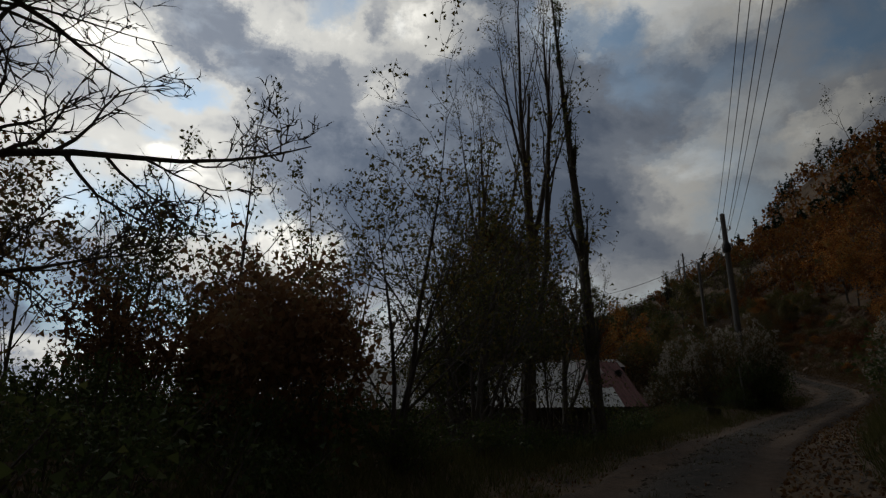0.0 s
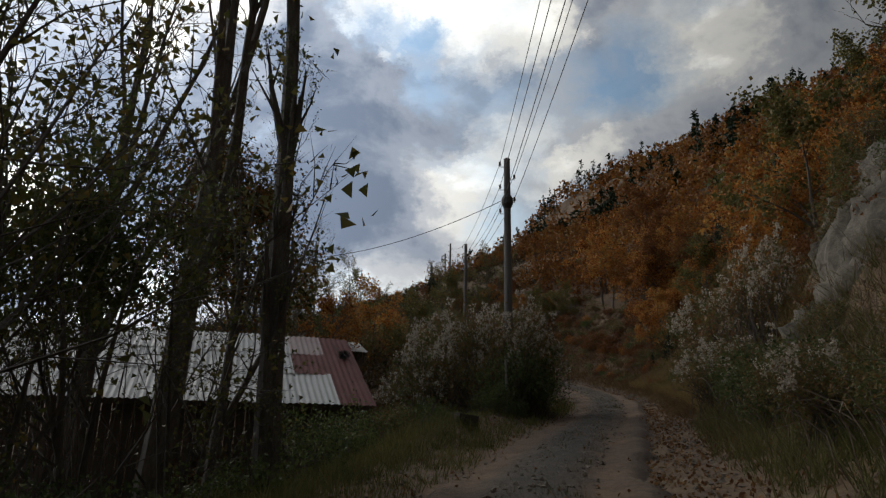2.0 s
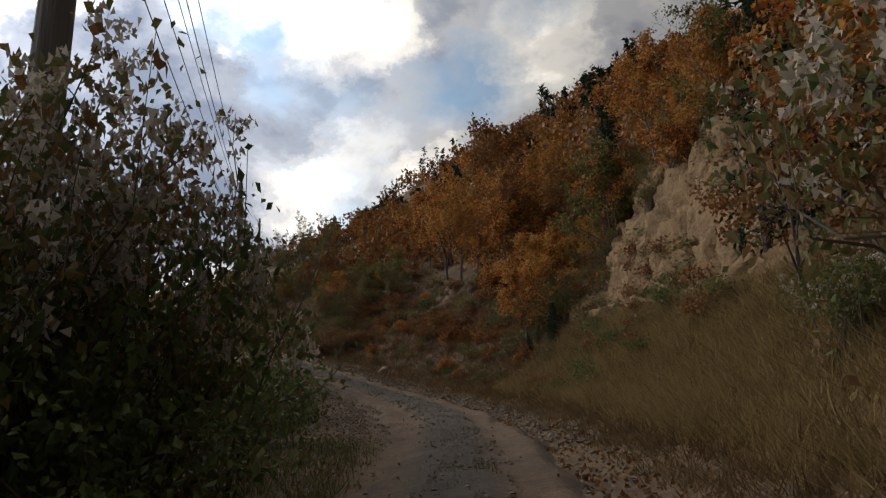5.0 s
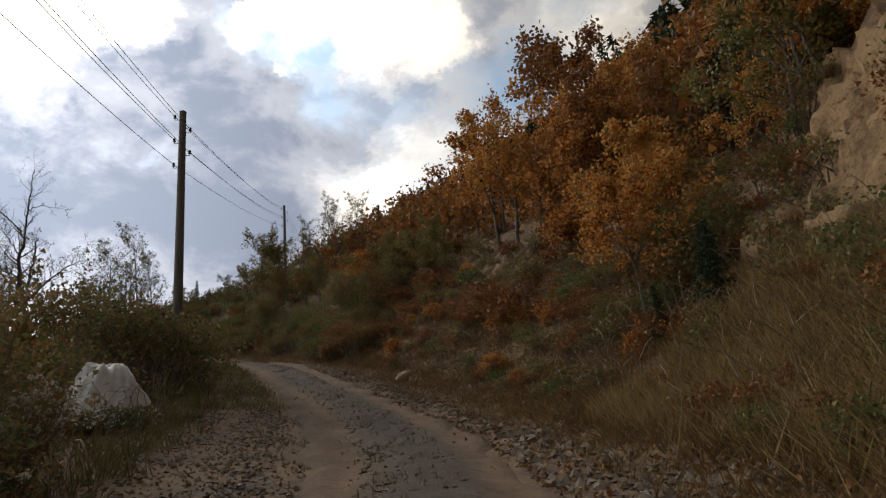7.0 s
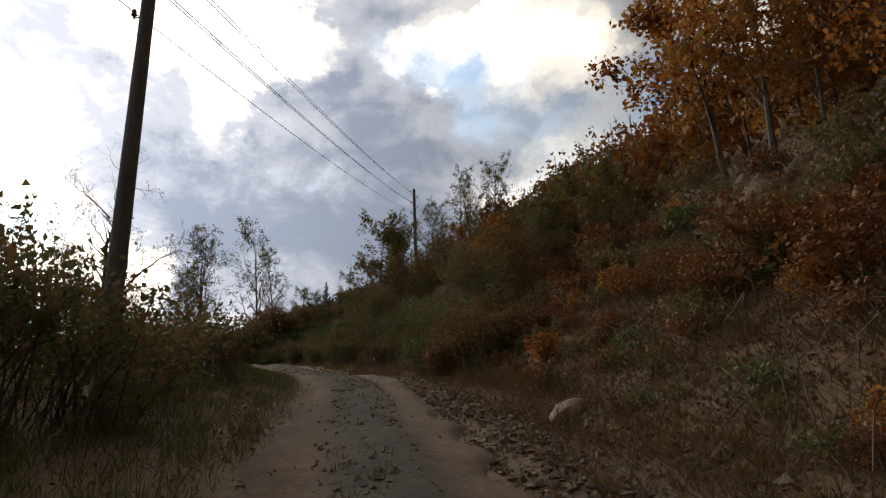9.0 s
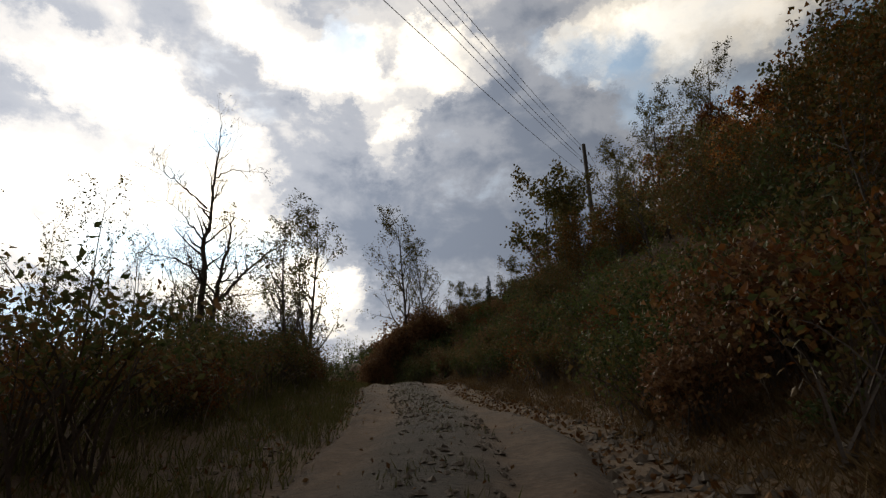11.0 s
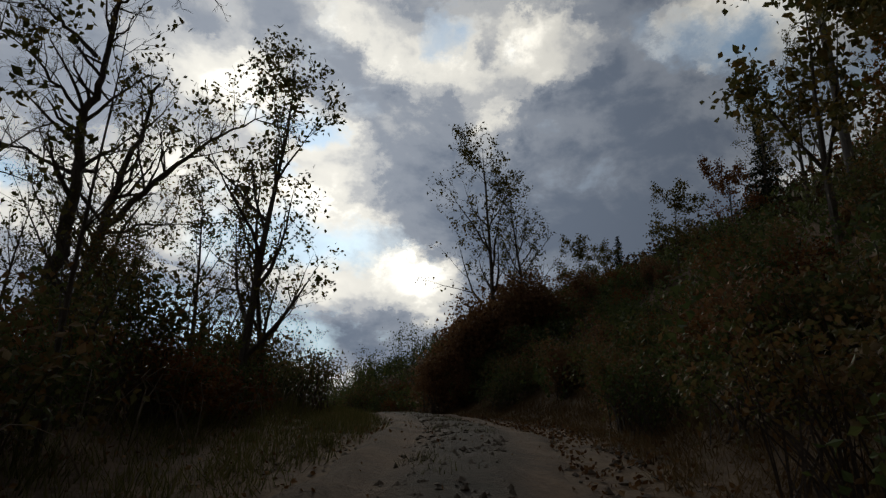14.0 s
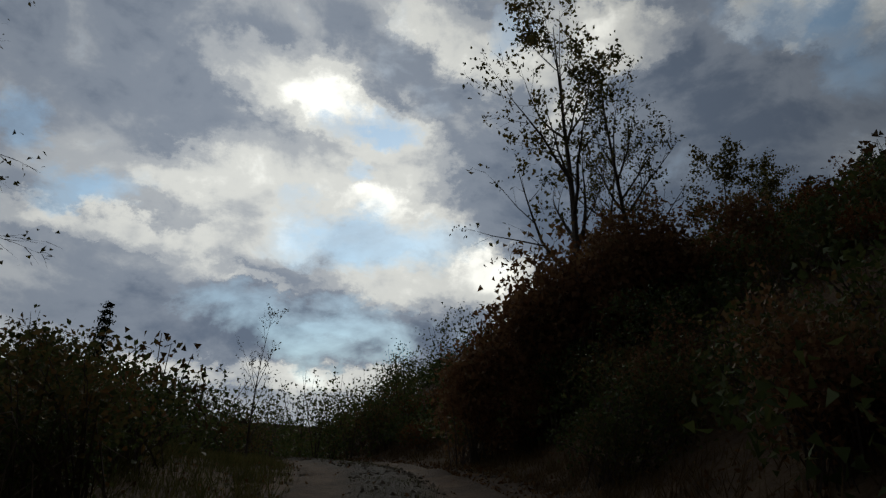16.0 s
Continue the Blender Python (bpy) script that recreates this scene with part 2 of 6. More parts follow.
def foliage(name, colours, through_leaf=0.3, rough=0.6):
    """Leaves: each one its own shade, lit a little from behind."""
    m = bpy.data.materials.new(name)
    m.use_nodes = True
    nt = m.node_tree
    p, out = nt.nodes["Principled BSDF"], nt.nodes["Material Output"]
    p.inputs["Roughness"].default_value, p.inputs["Specular IOR Level"].default_value = rough, 0.18
    geo, info, tc = nt.nodes.new("ShaderNodeNewGeometry"), nt.nodes.new("ShaderNodeObjectInfo"), nt.nodes.new("ShaderNodeTexCoord")
    big = nt.nodes.new("ShaderNodeTexNoise")
    big.inputs["Scale"].default_value, big.inputs["Detail"].default_value = 0.7, 3
    nt.links.new(tc.outputs["Object"], big.inputs["Vector"])
    mix = nt.nodes.new("ShaderNodeMath")
    mix.operation = "MULTIPLY_ADD"
    nt.links.new(geo.outputs["Random Per Island"], mix.inputs[0])
    mix.inputs[1].default_value = 0.7
    s = nt.nodes.new("ShaderNodeMath")
    s.operation = "MULTIPLY_ADD"
    nt.links.new(big.outputs["Fac"], s.inputs[0])
    s.inputs[1].default_value, s.inputs[2].default_value = 0.9, -0.44
    o = nt.nodes.new("ShaderNodeMath")
    o.operation = "MULTIPLY_ADD"
    nt.links.new(info.outputs["Random"], o.inputs[0])
    o.inputs[1].default_value = 0.3
    nt.links.new(s.outputs[0], o.inputs[2])
    nt.links.new(o.outputs[0], mix.inputs[2])
    ramp = nt.nodes.new("ShaderNodeValToRGB")
    e = ramp.color_ramp.elements
    e[0].color, e[1].color = (*colours[0], 1), (*colours[-1], 1)
    for k, c in enumerate(colours[1:-1]):
        e.new((k + 1) / (len(colours) - 1)).color = (*c, 1)
    nt.links.new(mix.outputs[0], ramp.inputs[0])
    nt.links.new(ramp.outputs[0], p.inputs["Base Color"])
    t = nt.nodes.new("ShaderNodeBsdfTranslucent")
    nt.links.new(ramp.outputs[0], t.inputs[0])
    ms = nt.nodes.new("ShaderNodeMixShader")
    ms.inputs[0].default_value = through_leaf
    nt.links.new(p.outputs[0], ms.inputs[1])
    nt.links.new(t.outputs[0], ms.inputs[2])
    nt.links.new(ms.outputs[0], out.inputs[0])
    return m


BARK = surface("bark", [(0.035, 0.028, 0.022), (0.10, 0.085, 0.07), (0.17, 0.15, 0.13)], 6, 6, 0.9, 0.7, 22, stretch=(1, 1, 0.25))
PALE_BARK = surface("pale_bark", [(0.10, 0.09, 0.08), (0.24, 0.22, 0.20), (0.36, 0.34, 0.31)], 5, 6, 0.85, 0.6, 20, stretch=(1, 1, 0.3))
TWIG = surface("twig", [(0.05, 0.038, 0.03), (0.13, 0.10, 0.08)], 8, 4, 0.9, 0.3, 30)
EARTH = surface("earth", [(0.045, 0.028, 0.018), (0.10, 0.062, 0.036), (0.15, 0.095, 0.05), (0.095, 0.085, 0.04)], 0.8, 8, 0.95, 0.9, 9, spread=0.6)
ROCK = surface("sandy_rock", [(0.045, 0.027, 0.014), (0.125, 0.076, 0.036), (0.20, 0.128, 0.064), (0.08, 0.048, 0.024)], 1.3, 8, 0.95, 1.0, 9, spread=0.7)
STONE = surface("stone", [(0.17, 0.145, 0.12), (0.31, 0.28, 0.24), (0.43, 0.40, 0.35)], 3, 6, 0.9, 0.6, 14, object_random=0.3)
BOULDER = surface("warm_pale_stone", [(0.20, 0.135, 0.10), (0.36, 0.26, 0.20), (0.47, 0.36, 0.285)], 2.5, 6, 0.9, 0.7, 12)
POLE_WOOD = surface("weathered_pole_wood", [(0.075, 0.07, 0.065), (0.15, 0.14, 0.13), (0.22, 0.205, 0.19)], 5, 6, 0.9, 0.6, 18, stretch=(1, 1, 0.08))
DARK_WOOD = surface("dark_boards", [(0.03, 0.024, 0.019), (0.075, 0.06, 0.045), (0.12, 0.10, 0.08)], 3, 6, 0.9, 0.6, 14, stretch=(1, 1, 0.2), object_random=0.3)
ZINC = surface("old_zinc_sheet", [(0.36, 0.36, 0.345), (0.52, 0.52, 0.50), (0.63, 0.62, 0.59)], 1.3, 6, 0.6, 0.15, 20, object_random=0.4)
GRIT = surface("brown_grit", [(0.085, 0.068, 0.05), (0.165, 0.135, 0.105), (0.26, 0.22, 0.18)], 3, 5, 0.95, 0.4, 14)
RUBBLE = surface("brown_rubble", [(0.075, 0.058, 0.043), (0.15, 0.12, 0.092), (0.25, 0.21, 0.165)], 3, 5, 0.95, 0.5, 14)
RUST = surface("red_painted_sheet", [(0.11, 0.036, 0.032), (0.16, 0.06, 0.054), (0.20, 0.088, 0.08)], 1.2, 6, 0.85, 0.15, 20, object_random=0.4)
PINK = surface("faded_red_sheet", [(0.30, 0.21, 0.20), (0.42, 0.33, 0.31), (0.50, 0.42, 0.40)], 1.2, 6, 0.65, 0.15, 20, object_random=0.4)
IRON = surface("dark_iron", [(0.02, 0.02, 0.02), (0.06, 0.055, 0.05)], 9, 4, 0.6, 0.2, 20)
PORCELAIN = surface("brown_porcelain", [(0.05, 0.03, 0.022), (0.09, 0.06, 0.045)], 9, 3, 0.3, 0.05, 20)
TARP = surface("white_plastic_sheet", [(0.42, 0.42, 0.40), (0.62, 0.62, 0.60), (0.74, 0.73, 0.70)], 2.2, 6, 0.5, 0.5, 7)
ORANGE = foliage("orange_leaves", [(0.075, 0.033, 0.015), (0.24, 0.085, 0.022), (0.42, 0.16, 0.035), (0.48, 0.27, 0.075), (0.22, 0.175, 0.06)], 0.4)
RUSSET = foliage("russet_leaves", [(0.06, 0.028, 0.015), (0.17, 0.062, 0.022), (0.24, 0.10, 0.03), (0.20, 0.13, 0.05)], 0.25)
OLIVE = foliage("olive_leaves", [(0.042, 0.05, 0.018), (0.095, 0.10, 0.033), (0.17, 0.155, 0.05), (0.24, 0.155, 0.05)], 0.28)
TANGLE = foliage("mixed_hedge_leaves", [(0.05, 0.065, 0.024), (0.10, 0.12, 0.042), (0.125, 0.115, 0.045), (0.20, 0.14, 0.055), (0.18, 0.09, 0.035), (0.28, 0.23, 0.14)], 0.34)
MATTED = foliage("matted_brown_grass", [(0.07, 0.045, 0.022), (0.14, 0.09, 0.042), (0.21, 0.145, 0.07)], 0.25, 0.85)
GREEN = foliage("dark_green_leaves", [(0.036, 0.054, 0.02), (0.072, 0.10, 0.034), (0.12, 0.15, 0.048), (0.17, 0.15, 0.055)], 0.3)
NEEDLE = foliage("spruce_needles", [(0.008, 0.018, 0.009), (0.02, 0.036, 0.016), (0.035, 0.055, 0.022)], 0.1)
FLUFF = foliage("clematis_seed_heads", [(0.29, 0.245, 0.19), (0.47, 0.42, 0.35), (0.68, 0.63, 0.55)], 0.35, 0.9)
STRAW = foliage("dry_grass", [(0.13, 0.09, 0.04), (0.24, 0.17, 0.072), (0.34, 0.25, 0.12), (0.17, 0.155, 0.06)], 0.3, 0.8)
LITTER = foliage("fallen_leaves", [(0.07, 0.035, 0.018), (0.18, 0.085, 0.035), (0.28, 0.16, 0.07), (0.22, 0.17, 0.11)], 0.1, 0.85)
VERGE = foliage("verge_grass", [(0.055, 0.058, 0.022), (0.115, 0.118, 0.04), (0.21, 0.18, 0.07)], 0.25, 0.8)
AUTUMN = foliage("orange_and_green_leaves", [(0.03, 0.035, 0.014), (0.08, 0.07, 0.02), (0.20, 0.085, 0.02), (0.28, 0.12, 0.025)], 0.3)
CREST = foliage("rust_brown_leaves", [(0.10, 0.055, 0.03), (0.20, 0.10, 0.05), (0.28, 0.155, 0.075), (0.23, 0.175, 0.09)], 0.35)
MIXED2 = foliage("scrub_in_autumn", [(0.025, 0.022, 0.012), (0.06, 0.045, 0.02), (0.11, 0.06, 0.025), (0.13, 0.095, 0.04)], 0.25)
MIXED = foliage("wood_in_autumn", [(0.03, 0.028, 0.014), (0.10, 0.045, 0.018), (0.24, 0.085, 0.02), (0.30, 0.13, 0.025), (0.20, 0.14, 0.045)], 0.25)


# ---------------------------------------------------------------- mesh helpers
def mesh_of(name, verts, faces, material, smooth=False):
    me = bpy.data.meshes.new(name)
    verts = np.asarray(verts, dtype=np.float32)
    faces = np.asarray(faces, dtype=np.int32)
    k = faces.shape[1]
    me.vertices.add(len(verts))
    me.vertices.foreach_set("co", verts.ravel())
    me.loops.add(faces.size)
    me.loops.foreach_set("vertex_index", faces.ravel())
    me.polygons.add(len(faces))
    me.polygons.foreach_set("loop_start", np.arange(0, faces.size, k, dtype=np.int32))
    me.polygons.foreach_set("use_smooth", np.full(len(faces), smooth))
    me.update(calc_edges=True)
    me.materials.append(material)
    return me


def put(name, me, parent=None, label="", m=None):
    ob = new(name, me)
    if parent:
        ob.parent = parent
    if m is not None:
        ob.matrix_basis = m
    return tagged(ob, label)


def part(name, bm, material, parent, label=""):
    me = bpy.data.meshes.new(name)
    bm.to_mesh(me)
    bm.free()
    me.materials.append(material)
    return put(name, me, parent, label)


def unit(v):
    return v / (np.linalg.norm(v, axis=-1, keepdims=True) + 1e-9)


def frames(d):
    """Two directions across each of the given ones."""
    ref = np.where(np.abs(d[:, 2:3]) > 0.9, np.array([[1.0, 0, 0]]), np.array([[0, 0, 1.0]]))
    a = unit(np.cross(d, ref))
    return a, np.cross(d, a)


def tubes(segs, sides):
    """Tapered pieces of branch: rows of start, end, two radii."""
    segs = np.asarray(segs, float)
    p, q, r0, r1 = segs[:, 0:3], segs[:, 3:6], segs[:, 6], segs[:, 7]
    d = unit(q - p)
    a, b = frames(d)
    ang = np.arange(sides) * 2 * np.pi / sides
    ring = a[:, None] * np.cos(ang)[None, :, None] + b[:, None] * np.sin(ang)[None, :, None]
    q = q + d * (r1 * 0.3)[:, None]
    v = np.concatenate([p[:, None] + ring * r0[:, None, None], q[:, None] + ring * r1[:, None, None]], 1).reshape(-1, 3)
    i = np.arange(sides)
    f = np.stack([i, (i + 1) % sides, (i + 1) % sides + sides, i + sides], 1)
    faces = (np.arange(len(segs))[:, None, None] * 2 * sides + f[None]).reshape(-1, 4)
    return v, faces


def leaves(rng, at, size, droop=0.3, narrow=0.55, fold=0.25, single=False):
    """A folded leaf at each point, or a plain pointed one."""
    n = len(at)
    size = np.asarray(size) * rng.uniform(0.55, 1.25, n)
    d = unit(rng.normal(0, 1, (n, 3)) - [0, 0, droop])
    a, b = frames(d)
    turn = rng.uniform(0, 2 * np.pi, n)[:, None]
    a, b = a * np.cos(turn) + b * np.sin(turn), b * np.cos(turn) - a * np.sin(turn)
    s = size[:, None]
    if single:
        v = np.stack([at - a * s * narrow * 0.55, at + d * s * 0.95, at + a * s * narrow * 0.55 + d * s * 0.2], 1).reshape(-1, 3)
        return v, np.arange(3 * n).reshape(-1, 3)
    v = np.stack([at, at + d * s * 0.45 + a * s * narrow * 0.5 + b * s * fold * 0.4, at + d * s, at + d * s * 0.45 - a * s * narrow * 0.5 + b * s * fold * 0.4], 1).reshape(-1, 3)
    i = np.arange(n)[:, None] * 4
    faces = np.concatenate([i + [0, 1, 2], i + [0, 2, 3]], 0)
    return v, faces


def branch(rng, p, d, length, rad, level, plan, segs, twigs):
    n = plan["pieces"][level]
    last = level == len(plan["kids"])
    spots = []
    for k in range(n):
        d = unit(d + rng.normal(0, plan["wander"][level], 3) + np.array([0, 0, plan["up"][level]]))
        q = p + d * length / n
        r0, r1 = rad * (1 - 0.9 * k / n), rad * (1 - 0.9 * (k + 1) / n)
        segs.append((*p, *q, r0, r1, level))
        if last or level == len(plan["kids"]) - 1 and k > n // 2:
            twigs.append((*p, *q))
        spots.append((p, q, d, r1, (k + 0.5) / n))
        p = q
    if last:
        return
    for c in range(plan["kids"][level]):
        f = plan["first"][level] + (1 - plan["first"][level]) * (c + rng.uniform(0, 0.9)) / plan["kids"][level]
        p0, q0, d0, r, _ = spots[min(int(f * n), n - 1)]
        w = rng.uniform()
        side = unit(np.cross(d0, rng.normal(0, 1, 3)))
        ang = radians(plan["angle"][level]) * rng.uniform(0.7, 1.25)
        nd = unit(d0 * math.cos(ang) + side * math.sin(ang))
        ln = length * plan["ratio"][level] * (1.15 - 0.6 * f) * rng.uniform(0.75, 1.2)
        branch(rng, p0 + (q0 - p0) * w, nd, ln, max(r * 0.68, 0.006), level + 1, plan, segs, twigs)


def tree_proto(kind, seed, height, rad, plan, n_leaf, leaf_size, leaf_mat, bark=BARK, lean=(0, 0), scatter=0.12, stems=1, label="", category="tree", droop=0.3, narrow=0.55, single=False, spray=1):
    """A tree at the origin: trunk with its limbs, and a crown of single leaves."""
    rng = np.random.default_rng(seed)
    segs, twigs = [], []
    for s in range(stems):
        a = rng.uniform(0, 2 * np.pi)
        off = np.array([math.cos(a), math.sin(a), 0]) * (0.0 if stems == 1 else rad * 1.6)
        d = unit(np.array([lean[0], lean[1], 1.0]) + (off * 1.2 if stems > 1 else 0) + rng.normal(0, 0.03, 3))
        branch(rng, off - np.array([0, 0, 0.3]), d, height * (1 if s == 0 else rng.uniform(0.7, 0.98)), rad * (1 if s == 0 else rng.uniform(0.6, 0.9)), 0, plan, segs, twigs)
    segs = np.array(segs)
    thick = (segs[:, 8] <= 1) & (segs[:, 6] > 0.025)
    v1, f1 = tubes(segs[thick, :8], 6)
    v2, f2 = tubes(segs[~thick, :8], 3) if (~thick).any() else (np.zeros((0, 3)), np.zeros((0, 4), int))
    root = tagged(new(kind), label, category)
    put("trunk", mesh_of(kind + "_wood", np.concatenate([v1, v2]), np.concatenate([f1, f2 + len(v1)]), bark), root)
    if n_leaf:
        twigs = np.array(twigs)
        pick = rng.integers(0, len(twigs), n_leaf // spray)
        f = rng.uniform(0, 1, (len(pick), 1))
        at = twigs[pick, :3] * (1 - f) + twigs[pick, 3:6] * f + rng.normal(0, scatter, (len(pick), 3))
        at = np.repeat(at, spray, 0) + (rng.normal(0, leaf_size * 0.75, (len(pick) * spray, 3)) if spray > 1 else 0)
        v, fc = leaves(rng, at, leaf_size, droop, 0.8 if single else narrow, single=single)
        put("crown", mesh_of(kind + "_leaves", v, fc, leaf_mat), root)
    return root


def bush_proto(kind, seed, wide, high, n_stem, n_leaf, leaf_size, leaf_mat, label, top_mat=None, n_top=0, category="bush", flat=1.0, droop=0.2, coarse=False, base=0.0):
    """A bush at the origin: bowed stems and single leaves over an uneven crown."""
    rng = np.random.default_rng(seed)
    segs = []
    lumps = [(rng.uniform(-0.6, 0.6) * wide, rng.uniform(-0.6, 0.6) * wide, rng.uniform(0.3, 0.8) * high, rng.uniform(0.35, 0.6)) for _ in range(9)]
    tips = []
    for _ in range(n_stem):
        lx, ly, lz, lr = lumps[rng.integers(len(lumps))]
        tip = np.array([lx, ly, lz]) + unit(rng.normal(0, 1, 3)) * np.array([wide, wide, high * 0.6]) * lr * rng.uniform(0.5, 1.1)
        tip[2] = max(tip[2], 0.15)
        p = np.array([*rng.normal(0, wide * 0.22, 2), -0.1])
        mid = p * 0.45 + tip * 0.55 + np.array([0, 0, high * 0.22])
        r = rng.uniform(0.008, 0.02)
        prev = p
        for k in range(1, 5):
            t = k / 4
            q = p * (1 - t) ** 2 + 2 * mid * t * (1 - t) + tip * t * t
            segs.append((*prev, *q, r * (1.15 - 0.85 * (t - 0.25)), r * (1.15 - 0.85 * t)))
            prev = q
        tips.append((mid, tip))
    for _ in range(n_stem // 3):
        mid, tip = tips[rng.integers(len(tips))]
        end = tip + unit(rng.normal(0, 0.5, 3) + [0, 0, 0.9]) * high * rng.uniform(0.15, 0.4)
        bow = (tip + end) / 2 + rng.normal(0, 0.06, 3)
        segs += [(*tip, *bow, 0.007, 0.005), (*bow, *end, 0.005, 0.003)]
        tips.append((tip, end))
    root = tagged(new(kind), label, category)
    v, f = tubes(segs, 3)
    tagged(put("branchwork", mesh_of(kind + "_stems", v, f, TWIG), root), kind="stuff")

    def cloud(n, low):
        at = np.zeros((n, 3))
        which = rng.integers(0, len(lumps), n)
        L = np.array(lumps)[which]
        dirs = unit(rng.normal(0, 1, (n, 3)))
        dirs[:, 2] = np.where(rng.uniform(0, 1, n) < low, np.abs(dirs[:, 2]), dirs[:, 2])
        r = rng.uniform(0.45, 1.0, (n, 1)) ** 0.45
        at = L[:, :3] + dirs * r * L[:, 3:4] * np.array([wide, wide, high * 0.62]) * (1 + 0.25 * np.sin(7 * dirs[:, :1] + 5 * dirs[:, 1:2]))
        half = n // 3
        pick = rng.integers(0, len(tips), half)
        f = rng.uniform(0.1, 1.08, (half, 1))
        a, b = np.array([t[0] for t in tips])[pick], np.array([t[1] for t in tips])[pick]
        at[:half] = a * (1 - f) + b * f + rng.normal(0, 0.07, (half, 3))
        at[:, 2] = base + (1 - base / high) * np.maximum(at[:, 2] * flat, rng.uniform(0.02, 0.5, n))
        return at

    v, f = leaves(rng, cloud(n_leaf, 0.3), leaf_size * (1.1 if coarse else 1.0), droop, 0.8 if coarse else 0.62, single=coarse)
    put("foliage", mesh_of(kind + "_leaves", v, f, leaf_mat), root)
    if n_top:
        at = cloud(n_top, 0.9)
        tuft = vnoise(at[:, 0] * 2.1 + at[:, 2], at[:, 1] * 2.1 - at[:, 2], seed)
        at = at[(at[:, 2] > high * 0.48) & (tuft > 0.6)]
        at = np.repeat(at, rng.integers(10, 30, len(at)), 0)
        v, f = leaves(rng, at + rng.normal(0, 0.04, at.shape), 0.06, 0.0, 0.9, single=True)
        put("fluff", mesh_of(kind + "_fluff", v, f, top_mat), root, "fluffy pale seed heads")
    return root


def spruce_proto(seed, height, wide):
    rng = np.random.default_rng(seed)
    root = tagged(new("spruce_tree"), "dark green spruce with drooping tiers of needles", "tree")
    segs = [(0, 0, -0.3 + k * height / 8, 0, 0, -0.3 + (k + 1) * height / 8, 0.02 * height * (1 - k / 8.3), 0.02 * height * (1 - (k + 1) / 8.3)) for k in range(8)]
    at, dirs = [], []
    tiers = int(height * 2.6)
    for k in range(tiers):
        z = height * (0.12 + 0.88 * k / tiers)
        reach = wide * (1 - (z / height) ** 1.1) * rng.uniform(0.75, 1.15) + 0.08
        for b in range(int(5 + 4 * reach)):
            a = rng.uniform(0, 2 * np.pi)
            ln = reach * rng.uniform(0.7, 1.1)
            tip = np.array([math.cos(a) * ln, math.sin(a) * ln, z - ln * 0.28])
            p = np.array([0, 0, z])
            segs.append((*p, *tip, 0.012 + 0.01 * reach, 0.004))
            n = int(14 + 34 * ln)
            f = rng.uniform(0.15, 1.05, (n, 1))
            at.append(p * (1 - f) + tip * f + rng.normal(0, 0.05 + 0.05 * reach, (n, 3)) - [0, 0, 0.05])
    v, f = tubes(segs, 4)
    put("trunk", mesh_of("spruce_wood", v, f, BARK), root)
    at = np.concatenate(at)
    v, f = leaves(rng, at, 0.19, 0.5, 0.4, 0.1, single=True)
    put("crown", mesh_of("spruce_crown", v, f, NEEDLE), root)
    return root


# ---------------------------------------------------------------- the lie of the land
EYE = 1.15
eyes = np.array([row[1] for row in PATH])
fore, aft = [], []
p, a, z = eyes[-1].copy(), 12.0, eyes[-1, 2]
for k in range(320):
    a = min(a + 1.6, 42.0)
    z += 0.11 if k < 10 else 0.02 if k < 25 else -0.12
    p = np.array([p[0] - math.sin(radians(a)), p[1] + math.cos(radians(a)), z])
    fore.append(p)
for k in range(120, 0, -1):
    aft.append((eyes[0, 0] - k * 0.06, eyes[0, 1] - k, eyes[0, 2] - 0.02 * k))
line = np.concatenate([np.array(aft), eyes, np.array(fore)])
along = np.r_[0, np.cumsum(np.linalg.norm(np.diff(line[:, :2], axis=0), axis=1))]
even = np.arange(0, along[-1], 0.5)
line = np.stack([np.interp(even, along, line[:, k]) for k in range(3)], 1)
pad = np.concatenate([np.repeat(line[:1], 6, 0), line, np.repeat(line[-1:], 6, 0)])
line = np.stack([np.convolve(pad[:, k], np.ones(13) / 13, "valid") for k in range(3)], 1)
line[:, 2] -= EYE
tang = unit(np.gradient(line[:, :2], axis=0))
line[:, :2] += np.stack([-tang[:, 1], tang[:, 0]], 1) * 0.3      # the car's middle lies left of the camera
START = 120.0                                                    # length of road behind the first view


def vnoise(x, y, seed=0):
    """Smooth noise from 0 to 1 on a lattice of one metre."""
    xi, yi = np.floor(x).astype(np.int64), np.floor(y).astype(np.int64)
    fx, fy = x - xi, y - yi
    fx, fy = fx * fx * (3 - 2 * fx), fy * fy * (3 - 2 * fy)

    def h(i, j):
        n = (i * 374761393 + j * 668265263 + seed * 974634) & 0x7FFFFFFF
        n = ((n ^ (n >> 13)) * 1274126177) & 0x7FFFFFFF
        return ((n ^ (n >> 16)) & 0xFFFF) / 65535.0

    return (h(xi, yi) * (1 - fx) + h(xi + 1, yi) * fx) * (1 - fy) + (h(xi, yi + 1) * (1 - fx) + h(xi + 1, yi + 1) * fx) * fy


def rough_ground(x, y, seed=0):
    return sum(vnoise(x / s, y / s, seed + k) * w for k, (s, w) in enumerate(((9, 1.0), (3.1, 0.5), (1.2, 0.25)))) - 0.87


